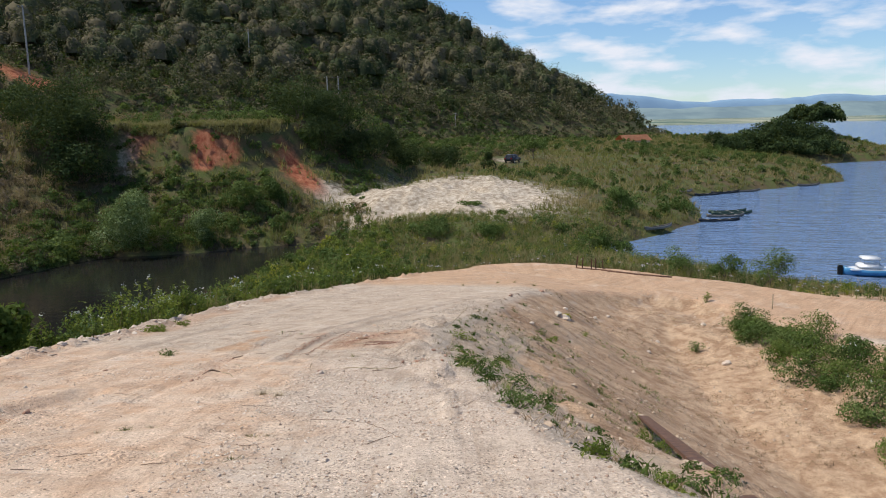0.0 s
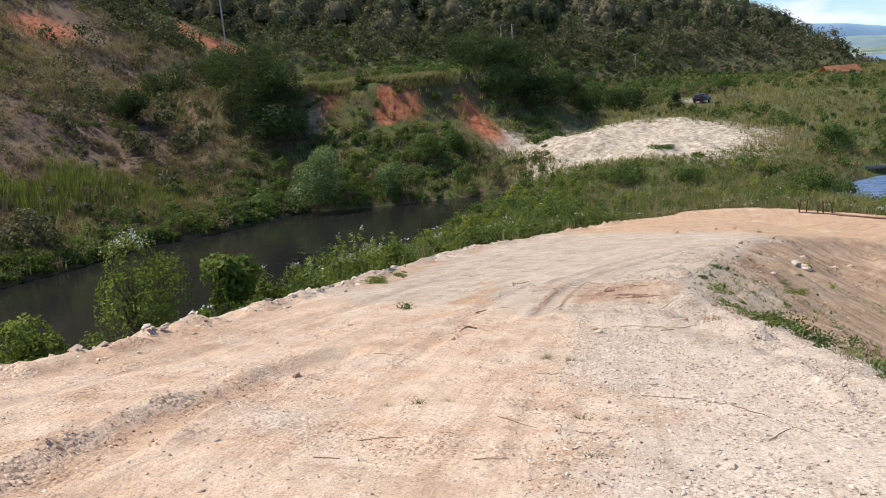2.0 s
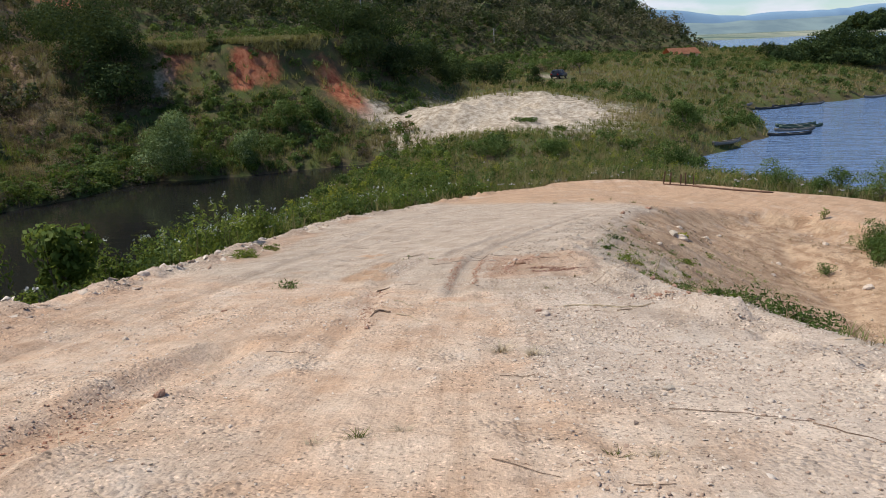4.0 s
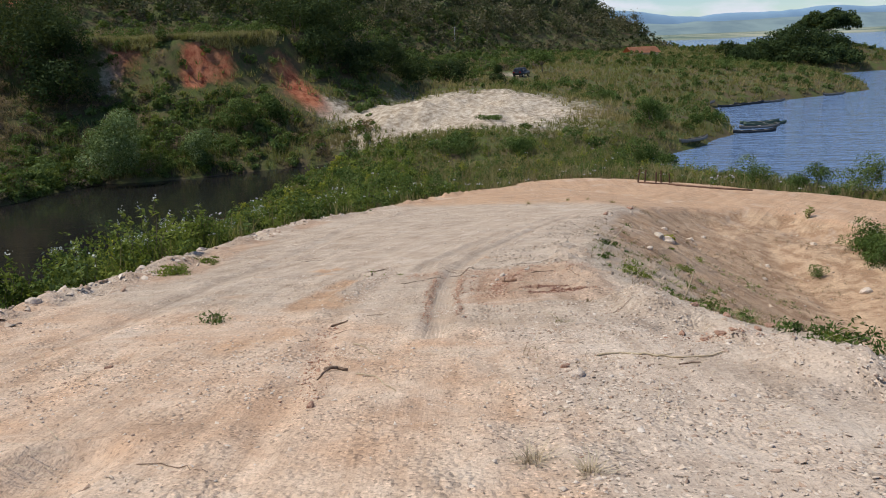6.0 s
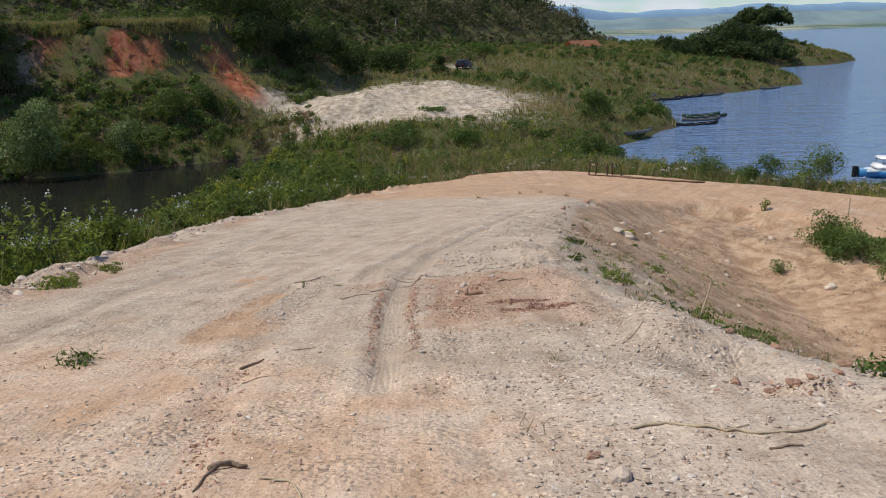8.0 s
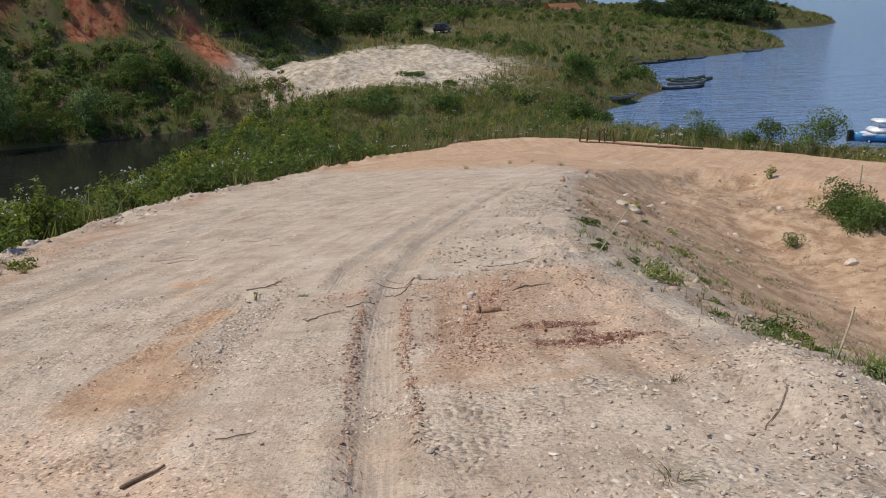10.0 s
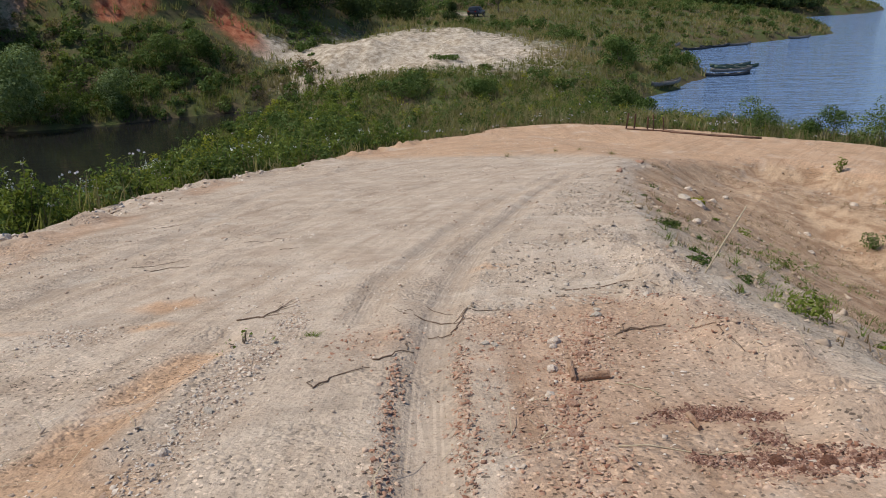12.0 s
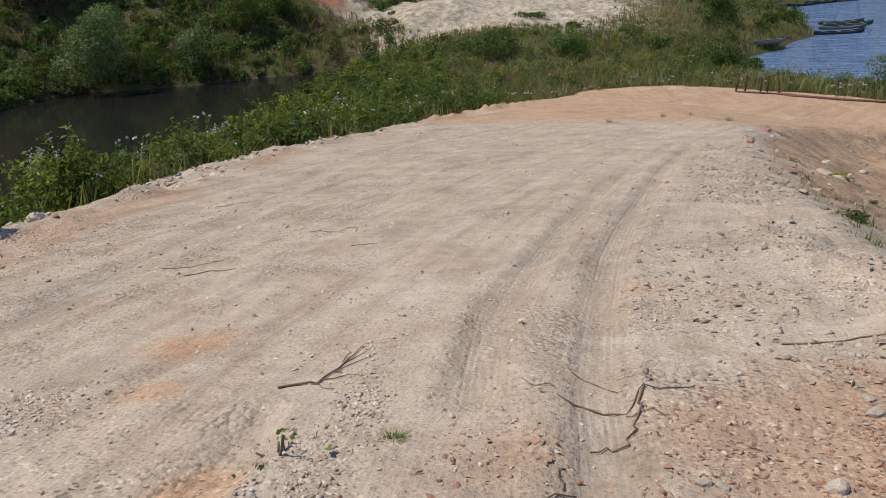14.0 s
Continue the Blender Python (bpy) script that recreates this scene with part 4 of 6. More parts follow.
def grasses():
    def on(count, x0, x1, y0, y1, test):
        x, y = scatter(count, x0, x1, y0, y1)
        z, d, rd, hd, td, _ = land(x, y, False)
        ok = (d > 0.15) & test(x, y, d, rd, hd, td)
        return x[ok], y[ok]

    sandy = lambda x, y: blob(x, y, 3.5, 91, 12.5, 15) * 1.15 + blob(x, y, -7, 91, 4.5, 4)
    x, y = on(15000, -26, 42, 20, 90, lambda x, y, d, rd, hd, td: (rd > 0.25) & (sandy(x, y) < 0.5 + 0.25 * RNG.random(len(x))) & ~((x > 0) & (y < 41) & (rd < 12)) & ((y > 40) | (x < -3)) & ((y > 42) | (RNG.random(len(x)) < 0.45)))
    grass_stuff("bank_grass", "tall green and straw-coloured grass on the bank", x, y, 0.30 + 0.5 * RNG.random(len(x)) ** 1.5, 9, 0.022 + 0.0005 * y, GRASS, 1.1)
    x, y = on(30000, -60, 140, 82, 270, lambda x, y, d, rd, hd, td: (sandy(x, y) < 0.45 + 0.3 * RNG.random(len(x))) & (hd < 4) & (blob(x, y, 12.5, 141, 4, 9) < 0.35))
    grass_stuff("plain_grass", "long green grass over the lakeside plain", x, y, 0.5 + 0.5 * RNG.random(len(x)), 7, 0.055 + 0.0006 * y, GRASS, 1.3)
    x, y = on(22000, -110, -30, 30, 130, lambda x, y, d, rd, hd, td: (hd > -4) & (fbm(x, y, 14, 3) > -0.12))
    grass_stuff("dry_slope_grass", "dry brown grass on the inlet's far slope", x, y, 0.6 + 0.7 * RNG.random(len(x)), 8, 0.07 + 0.0 * y, DRY_GRASS)
    x, y = on(9000, -75, -10, 30, 86, lambda x, y, d, rd, hd, td: (d < 10) & (x < -10 - 0.35 * (80 - y) + 4) & (fbm(x, y, 9, 3) > -0.15))
    grass_stuff("shore_grass", "green reeds and grass along the inlet", x, y, 0.6 + 0.6 * RNG.random(len(x)), 8, 0.06 + 0.0 * y, GRASS)
    x, y = on(9000, -82, -42, 36, 74, lambda x, y, d, rd, hd, td: (d > 5) & (d < 15) & (fbm(x, y, 9, 2) > -0.06))
    grass_stuff("tall_grass", "tall bright green grass on the inlet's far bank", x, y, 1.0 + 0.8 * RNG.random(len(x)), 9, 0.06 + 0.0 * y, LEAF_FRESH)
    x, y = on(15000, -82, -40, 34, 78, lambda x, y, d, rd, hd, td: (d > 1.2) & (d < 9) & (fbm(x, y, 7, 2) > -0.12))
    grass_stuff("ochre_grass", "ochre dry grass along the inlet's far bank", x, y, 0.5 + 0.5 * RNG.random(len(x)), 9, 0.05 + 0.0 * y, OCHRE_GRASS, 0.9)
    x, y = on(7000, -43, -20, 92.0, 101, lambda x, y, d, rd, hd, td: td < 0.8)
    grass_stuff("terrace_grass", "straw-coloured grass on the terrace above the red cut", x, y, 0.45 + 0.3 * RNG.random(len(x)), 9, 0.08 + 0.0 * y, STRAW_GRASS, 0.9)
    x, y = on(9000, -14, 36, 22, 82, lambda x, y, d, rd, hd, td: (rd > 0.15) & ((x < -2) | (y > 46 - 0.62 * np.maximum(x - 11, 0))) & (fbm(x, y, 5, 3) > -0.02 - 0.25 * (rd < 1.5)) & (sandy(x, y) < 0.5))
    grass_stuff("straw_grass", "straw-coloured seeding grass along the verge", x, y, 0.30 + 0.6 * RNG.random(len(x)) ** 2, 9, 0.018 + 0.0004 * y, STRAW_GRASS, 0.9, False)
    x, y = on(2500, -10, 12, 36, 56, lambda x, y, d, rd, hd, td: (rd > -0.3) & (rd < 2.2) & ((y > 44) | (x < -2)))
    grass_stuff("verge_grass", "short dry grass along the road's edge", x, y, 0.18 + 0.2 * RNG.random(len(x)), 8, 0.025 + 0.0 * y, DRY_GRASS)


def verge_weeds():
    """Leafy weeds that crowd the bank under the road's left edge, the neck of land and the flowering strip beyond the far edge."""
    out, heads, warm, duller = [], [], [], []
    x, y = scatter(15000, -17, 40, 2, 80)
    z, d, rd, hd, td, _ = land(x, y, False)
    left = (x < -2) & (rd < 8) & (y < 50)
    beyond = (y > 45.5) & (x > -14) | ((x > 9) & (y > 45.8 - 0.62 * (x - 11)))
    keep = np.where(left & ~beyond, np.interp(y, [16.5, 22], [0.12, 1.0]) * (1.1 - 0.10 * rd), np.interp(y, [45, 52, 62, 80], [0.75, 0.42, 0.30, 0.16]))
    ok = (rd > 0.3) & (left | beyond) & (d > 0.2) & (RNG.random(len(x)) < keep) & (blob(x, y, 3.5, 91, 12.5, 15) * 1.15 < 0.4)
    for xx, yy, zz, rr in zip(x[ok], y[ok], z[ok], rd[ok]):
        far = yy > 45.0 - 0.6 * max(xx - 11, 0) and xx > -4
        if far:
            w = (0.35 + 0.45 * RNG.random()) * (1.0 if yy < 52 else 1.5)
        else:
            w = 0.45 + 1.1 * RNG.random() ** 1.4
        h = w * (0.85 + 0.55 * RNG.random()) * np.interp(rr, [0.2, 1.2], [0.45, 1.0])
        n = int(60 if far else 115)
        p, nn = crown(xx, yy, zz - 0.05, w, h, n, 5, 0.2)
        leaf = (0.035 + 0.0014 * yy) * (1.0 if far else 1.55) * (0.7 + 0.6 * RNG.random(n))
        u = RNG.random()
        kind = warm if u < 0.09 else (duller if u < (0.80 if far else 0.5) else out)
        kind.append(leaf_quads(p, nn, leaf, 0.42))
        if RNG.random() < (0.30 if far and rr < 3.5 else 0.05):
            k = RNG.integers(2, 6)
            c = p[np.argsort(-p[:, 2])[:k]] + (0, 0, 0.04)
            heads.append(leaf_quads(np.repeat(c, 3, 0), unit(RNG.normal(size=(3 * k, 3)) + (0, -0.5, 0.8)), 0.07 * np.ones(3 * k), 0.9))
    stuff("verge_weeds", "lush green leafy weeds on the road bank", "weeds", out, LEAF_FRESH)
    stuff("olive_weeds", "darker green leafy weeds on the road bank", "weeds", duller, LEAF_BUSH)
    stuff("yellow_weeds", "yellow-green weeds among the bank plants", "weeds", warm, LEAF_YELLOW)
    stuff("wild_flowers", "small white and lilac wild flowers at the roadside", "flowers", heads, LILAC)


LILAC = two_scale("lilac_petals", (0.80, 0.78, 0.74), (0.72, 0.62, 0.64), 0.8, 0.7)
plain_bushes()
grasses()
verge_weeds()

def stalk_plant(label, x, y, h, stems, mat, flowers):
    """A tall weed: thin upright stems with leaves along them and, on some, pale flower heads."""
    e = empty("tall_weed", pose(x, y, z_at(x, y) - 0.05), label, "weed", "tall weeds on the road bank")
    lines, at, face, heads = [], [], [], []
    for k in range(stems):
        a = RNG.random() * 6.283
        lean = h * (0.10 + 0.32 * RNG.random())
        top = np.array([math.cos(a) * lean, math.sin(a) * lean, h * (0.65 + 0.4 * RNG.random())])
        line = bent((0.05 * math.cos(a), 0.05 * math.sin(a), 0), top, 0.03, 7, 0.03)
        lines.append((line, 0.010, 0.003))
        u = RNG.random(34) ** 0.8 * 5.99
        i = u.astype(int)
        c = line[i] + (line[i + 1] - line[i]) * (u - i)[:, None]
        out = unit(RNG.normal(size=(34, 3)) * (1, 1, 0.45))
        reach = (0.13 - 0.012 * u)[:, None]
        at.append(c + out * reach)
        face.append(unit(np.cross(out, RNG.normal(size=out.shape)) + (0, 0, 0.9)))
        heads.append(line[-1])
    for line in lines:
        solid("stem", mesh_of("stem", *tubes([line])), BARK, e)
    p, n = np.concatenate(at), np.concatenate(face)
    solid("foliage", mesh_of("foliage", *leaf_quads(p, n, 0.15 * (0.6 + 0.7 * RNG.random(len(p))), 0.42)), mat, e)
    if flowers:
        c = np.repeat(np.array(heads), 7, 0) + RNG.normal(size=(7 * stems, 3)) * (0.03, 0.03, 0.06)
        solid("flowers", mesh_of("flowers", *leaf_quads(c, unit(RNG.normal(size=c.shape)), 0.055 * np.ones(len(c)), 0.8)), PETAL, e, "small white flower heads")["kind"] = "stuff"


for k in range(46):
    y = 17.5 + 24 * (k + RNG.random()) / 46
    x = float(np.interp(y, [15, 27, 31.5, 36.5, 41.5], [-8.3, -8.1, -7.4, -5.1, -2.5])) - 0.7 - 2.6 * RNG.random() ** 1.3
    bloom = k % 3 == 0
    stalk_plant("tall leafy weed with white flower heads on the bank" if bloom else "tall leafy green weed on the road bank", x, y, 0.7 + 0.9 * RNG.random(), 6, (LEAF_FRESH, LEAF_MEADOW, LEAF_FRESH)[k % 3], bloom)
for x, y in ((-7.4, 18.95), (-7.55, 18.75), (-7.35, 20.65), (-7.25, 18.6)):
    shrub("verge_weed", "low green weed creeping onto the road edge", x, y, 0.55, 0.20, LEAF_FRESH, 260, 0.06, 0.4, low=0.05, category="weed", stems=4, group="weeds on the road edge")

# ---- single shrubs and trees ----
shrub("flowering_shrub", "bushy green shrub with white flower spikes at the road edge", -11.4, 15.2, 2.1, 2.5, LEAF_FRESH, 3000, 0.11, 0.4, 46, stems=14)
shrub("leafy_shrub", "dark green shrub with drooping leaves at the road edge", -10.6, 17.6, 1.7, 2.4, LEAF_MEADOW, 1700, 0.16, 0.5, stems=9)
shrub("leafy_shrub", "low leafy green shrub on the bank edge", -12.3, 13.0, 1.5, 1.5, LEAF_FRESH, 2200, 0.11, 0.5, stems=8)
shrub("leafy_shrub", "small green shrub with pale tips on the bank", -10.2, 20.6, 1.1, 1.3, LEAF_FRESH, 800, 0.10, 0.45, 14, stems=7)
for at, size in (((-10.3, 27.5), 1.5), ((-9.6, 35.0), 1.6), ((-10.0, 24.0), 1.1), ((-7.2, 38.5), 1.2)):
    shrub("flowering_shrub", "green shrub with white flower heads on the bank", *at, size, size * 1.1, LEAF_FRESH, 1100, 0.11, 0.4, 34, stems=8, group="flowering shrubs on the bank")
shrub("yellow_shrub", "bright yellow-green shrub on the road bank", -9.4, 31.5, 1.8, 1.2, LEAF_YELLOW, 1200, 0.09, 0.4, stems=7)

shrub("sand_weed", "flat dark weed patch on the sand", 3.2, 82.5, 3.0, 0.5, LEAF_BUSH, 700, 0.2, low=0.05, category="weed")
shrub("sand_weed", "flat dark weed patch on the sand", 6.6, 79.5, 1.9, 0.4, LEAF_BUSH, 400, 0.2, low=0.05, category="weed")
SHORE = [("shore_bush", "large rounded green bush at the inlet shore", -31.2, 75.4, 8.2, 5.8, LEAF_SHORE, 4600, 0.30), ("shore_bush", "rounded green bush at the inlet shore", -24.2, 77.4, 4.2, 3.6, LEAF_SHORE, 1500, 0.26),
         ("shore_bush", "low green bush beside the inlet", -28.0, 76.5, 3.6, 2.4, LEAF_MEADOW, 1000, 0.26), ("bank_bush", "green bush on the bank below the red cut", -18.8, 85.5, 4.0, 3.4, LEAF_BUSH, 1600, 0.28),
         ("bank_bush", "green bush on the bank below the red cut", -21.5, 84.0, 4.4, 3.0, LEAF_BUSH, 1500, 0.28), ("bank_bush", "spreading green bush in front of the sand mound", -1.0, 67.0, 4.6, 1.7, LEAF_BUSH, 1700, 0.22),
         ("bank_bush", "spreading green bush in front of the sand mound", 4.0, 66.5, 3.6, 1.4, LEAF_BUSH, 1200, 0.22), ("bank_bush", "dense green bush by the lake bay", 12.5, 63.5, 4.0, 2.0, LEAF_BUSH, 1600, 0.22),
         ("bank_bush", "dense green bush by the lake bay", 15.2, 65.0, 3.2, 1.7, LEAF_BUSH, 1200, 0.22), ("shore_bush", "rounded bush near the moored boats", 20.5, 86.0, 5.4, 3.2, LEAF_BUSH, 1600, 0.30),
         ("bank_bush", "green bush in the lakeside grass", 19.0, 104.0, 4.4, 2.0, LEAF_BUSH, 1000, 0.32), ("bank_bush", "dark bush by the track beyond the sand", 8.0, 124.0, 3.2, 3.0, LEAF_TREE, 1100, 0.32),
         ("roadside_shrub", "grey-green flowering shrub above the lake", 19.3, 44.6, 3.4, 2.4, LEAF_MEADOW, 1900, 0.15), ("roadside_shrub", "spiky green shrub above the lake", 17.4, 45.6, 2.2, 1.9, LEAF_BUSH, 1000, 0.15),
         ("roadside_shrub", "spiky green shrub above the lake", 14.9, 47.0, 2.6, 2.0, LEAF_BUSH, 1100, 0.15)]
for name, label, x, y, w, h, mat, count, leaf in SHORE:
    shrub(name, label, x, y, w, h, mat, int(count * 1.9), leaf * 0.72, low=0.15, group="bushes by the water")

for x, y, w, h in ((-44, 86, 9, 6.5), (-40, 85, 7, 5.5), (-40.5, 88, 7, 6.5), (-43, 91, 8, 7), (-15, 101, 8, 6), (-18.5, 103, 8, 6.5), (-11, 104, 7, 5), (-48, 92, 9, 6), (-53, 98, 8, 6), (-13.5, 105, 9, 5.5), (-9, 109, 8, 5), (-17, 108, 8, 5), (-5, 114, 7, 4.5), (-20, 112, 7, 4.5), (-62, 100, 8, 6), (0, 122, 7, 4), (-57, 84, 6, 4)):
    shrub("scrub_tree", "dark rounded scrub tree on the slope", x, y, w, h, LEAF_TREE, 4200, 0.27, 0.6, category="tree", lobes=11, low=0.15, group="scrub trees above the cut")

tree("umbrella_tree", "broad dark umbrella-shaped tree on the headland", 110.5, 226, 17, 8.4, 1.6, LEAF_TREE, 9000, 0.75)
for x, y, w, h in ((79, 199, 13, 8), (86, 204, 14, 10.5), (92, 208, 15, 12), (98, 213, 14, 11.5), (103, 210, 12, 9), (88, 198, 12, 6.5), (97, 202, 12, 6.5), (106, 216, 11, 8), (74, 195, 9, 5), (104, 205, 10, 5.5)):
    shrub("headland_tree", "dark leafy tree in the headland grove", x, y, w, h * 0.64, LEAF_TREE, 2400, 0.65, 0.6, category="tree", lobes=10, low=0.12, group="headland grove")
tree("small_tree", "small green tree beside the parked car", 18.2, 146, 5.0, 4.0, 1.6, LEAF_BUSH, 1200, 0.3)
tree("small_tree", "small grey-green tree on the neck of land", 71, 197, 7, 5.0, 1.2, LEAF_TREE, 1100, 0.42)


# ---- plants in the hollow and on the road ----
for k in range(30):
    y = 20.5 + 13.8 * (k + 0.5 * RNG.random()) / 30
    x0, x1 = np.interp(y, [20.5, 23.5, 26, 31, 34.4], [13.2, 12.9, 12.7, 13.1, 13.2]), np.interp(y, [20.5, 26, 29.5, 32.3, 34.4], [16.6, 15.9, 15.5, 14.8, 13.6])
    x = float(x0 + (x1 - x0) * ((k * 0.618) % 1.0))
    w = 1.3 + 1.1 * RNG.random()
    shrub("hollow_shrub", "tangled green shrub on the hollow's far side", x, y, w * 1.15, w * 0.55, LEAF_BUSH if k % 3 else LEAF_MEADOW, 1500, 0.10, 0.40, 5 if k % 7 == 0 else 0, low=0.08, group="shrubs in the hollow", stems=6)
shrub("sandbank_shrub", "small green shrub on the sandy slope", 10.9, 32.0, 0.9, 0.55, LEAF_BUSH, 420, 0.08, 0.4, low=0.1)
shrub("sprig", "thin green sprig at the road edge", 13.4, 37.9, 0.55, 0.75, LEAF_FRESH, 140, 0.09, 0.5, low=0.1)
shrub("sprig", "bright yellow-green seedling on the slope", 5.0, 30.6, 0.4, 0.3, LEAF_YELLOW, 90, 0.10, 0.6, low=0.2)
for k in range(230):
    x, y = (0.2 + 5.5 * RNG.random() ** 2.2, 4.5 + 26 * RNG.random() ** 1.4)
    rd = float(land(np.array([x]), np.array([y]), False)[2][0])
    if 0.15 < rd < 6.5:
        near_crest = rd < 1.6 and y < 22
        if RNG.random() < (0.50 if near_crest else 0.55):
            continue
        s = (0.16 + 0.34 * RNG.random() ** 1.5) * (1.0 if near_crest else 0.8)
        shrub("creeping_weed", "low green weed creeping down the sandy slope", x, y, s * 1.5, s * 0.5, LEAF_FRESH if RNG.random() < 0.5 else LEAF_BUSH, int(150 + 400 * s), 0.05, 0.34, low=0.05, group="weeds on the slope", category="weed", stems=3)


def tuft(name, label, x, y, h, count, mat, lean=0.9, group="", wide=0.010):
    z = z_at(x, y)
    v, f, tri = blades(np.zeros(1), np.zeros(1), np.zeros(1), np.array([h]), count, wide, lean)
    me = mesh_of(name, v, np.concatenate([f[:, :3], f[:, [0, 2, 3]], tri[:, :3]]))
    ob = solid(name, me, mat)
    ob.matrix_world = pose(x, y, z, 0, 0, 0)
    return tagged(ob, label, "grass tuft", group)


for x, y, h, n, mat in ((-3.27, 7.25, 0.10, 70, GRASS), (-3.05, 7.35, 0.09, 60, STRAW), (-3.5, 7.15, 0.09, 50, STRAW), (-1.88, 6.0, 0.08, 70, GRASS), (-1.98, 6.95, 0.09, 50, GRASS), (-1.8, 6.9, 0.09, 50, STRAW), (-5.25, 13.95, 0.2, 70, GRASS),
                         (-7.25, 18.9, 0.22, 90, GRASS), (-7.1, 20.2, 0.18, 80, GRASS), (-7.6, 20.8, 0.2, 80, GRASS), (-3.40, 17.20, 0.075, 150, LEAF_FRESH), (-2.44, 9.4, 0.16, 110, STRAW), (-2.2, 9.2, 0.14, 90, STRAW),
                         (-1.7, 12.9, 0.15, 30, GRASS), (0.9, 35.0, 0.25, 60, GRASS), (2.6, 36.0, 0.25, 50, GRASS), (4.3, 35.6, 0.3, 60, GRASS), (3.4, 36.2, 0.25, 40, GRASS), (-7.9, 10.6, 0.15, 60, DRY_GRASS), (-7.3, 6.8, 0.15, 60, DRY_GRASS), (-1.2, 14.0, 0.12, 40, DRY_GRASS)):
    tuft("grass_tuft", "dry straw-coloured tuft on the clay" if mat in (STRAW, DRY_GRASS) else "small green grass tuft growing from the clay", x, y, h * 0.62, n, mat, 2.6, wide=0.006)
shrub("seedling", "wilted seedling with a few round green leaves", -3.80, 17.05, 0.36, 0.16, LEAF_MEADOW, 18, 0.028, 0.85, low=0.3, category="seedling", stems=6)
shrub("sapling", "half-uprooted dark green sprig lying on the clay", -5.24, 13.80, 0.46, 0.17, LEAF_BUSH, 170, 0.05, 0.3, low=0.1, category="sprig", stems=7)


def slope_tufts():
    x, y = scatter(6500, -0.5, 15, 5, 38)
    rd = land(x, y, False)[2]
    ok = (rd > 0.1) & (rd < 9) & (fbm(0.58 * x + 0.81 * y, (0.81 * x - 0.58 * y) * 0.3, 1.6, 3) > 0.02)
    grass_stuff("slope_grass", "sparse dry and green grass on the sandy slope", x[ok], y[ok], 0.05 + 0.09 * RNG.random(ok.sum()), 8, 0.010 + 0.0 * y[ok], DRY_GRASS, 3.2, False)
    x, y = scatter(2600, 0, 9, 5, 30)
    rd = land(x, y, False)[2]
    ok = (rd > 0.1) & (rd < 6) & (fbm(0.58 * x + 0.81 * y, (0.81 * x - 0.58 * y) * 0.3, 1.6, 3) > 0.10)
    grass_stuff("slope_grass", "small green grass patches on the sandy slope", x[ok], y[ok], 0.05 + 0.08 * RNG.random(ok.sum()), 12, 0.012 + 0.0 * y[ok], LEAF_MEADOW, 2.4, False)


slope_tufts()


# ---- dead sticks ----
def stick(name, label, runs, mat=TWIG, lift=0.006, group="dead sticks on the road", thin=0.40):
    """A fallen stick: its main run over the ground, and side twigs as parts of it."""
    x0, y0 = runs[0][0][0]
    z0 = z_at(x0, y0)
    whole = None
    for pts, r0, r1 in runs:
        r0, r1 = r0 * thin, r1 * thin
        line = []
        for (ax, ay), (bx, by) in zip(pts[:-1], pts[1:]):
            for s in np.linspace(0, 1, 5)[: -1 if (bx, by) != pts[-1] else None]:
                line.append((ax + (bx - ax) * s, ay + (by - ay) * s))
        line = np.array(line) + RNG.normal(size=(len(line), 2)) * 0.012
        z = ground_z(line[:, 0], line[:, 1]) + r0 * 0.7 + lift * RNG.random(len(line))
        me = mesh_of(name, *tubes([(np.column_stack([line - (x0, y0), z - z0]), r0, r1)], 6))
        if whole is None:
            whole = solid(name, me, mat, smooth=True)
            whole.location = (x0, y0, z0)
        else:
            solid("side_twig", me, mat, whole, smooth=True)
    return tagged(whole, label, "stick", group)


stick("dead_branch", "forked dead branch with a bushy tip on the clay", [([(-3.99, 17.78), (-3.80, 17.84), (-3.73, 18.10), (-3.66, 18.37)], 0.016, 0.006), ([(-3.76, 17.98), (-3.58, 18.24)], 0.008, 0.003), ([(-3.80, 17.86), (-3.62, 17.92)], 0.008, 0.003), ([(-3.74, 18.08), (-3.60, 18.36)], 0.007, 0.003), ([(-3.72, 18.14), (-3.74, 18.40)], 0.006, 0.003), ([(-3.86, 17.82), (-3.70, 17.74)], 0.007, 0.003)])
stick("dead_branch", "crooked forked dead branch half sunk in the clay", [([(-2.76, 17.59), (-2.55, 17.49), (-2.44, 17.43), (-2.32, 17.64), (-2.04, 17.71)], 0.011, 0.007), ([(-2.32, 17.64), (-2.39, 17.40), (-2.50, 17.18), (-2.63, 17.13)], 0.014, 0.007), ([(-2.59, 17.92), (-2.42, 17.68)], 0.009, 0.005), ([(-2.44, 17.43), (-2.28, 17.38)], 0.007, 0.004), ([(-2.70, 17.62), (-2.86, 17.72)], 0.007, 0.004)])
stick("dead_stick", "long pale crooked stick lying on the gravel", [([(-1.65, 11.44), (-1.49, 11.43), (-1.30, 11.27), (-1.15, 11.19), (-0.81, 11.19)], 0.022, 0.014), ([(-1.30, 11.27), (-1.12, 11.30)], 0.010, 0.006)], STRAW)
stick("dead_stick", "short thick stick on the gravel", [([(-1.18, 11.0), (-1.04, 10.99)], 0.016, 0.012)])
stick("dead_stick", "thin pale curved stick on the clay", [([(-3.60, 12.35), (-3.50, 12.18), (-3.35, 11.80)], 0.013, 0.008)], STRAW)
stick("dead_stick", "thin pale curved stick on the clay", [([(-3.46, 11.12), (-3.28, 11.05), (-3.17, 10.65)], 0.012, 0.009)], STRAW)
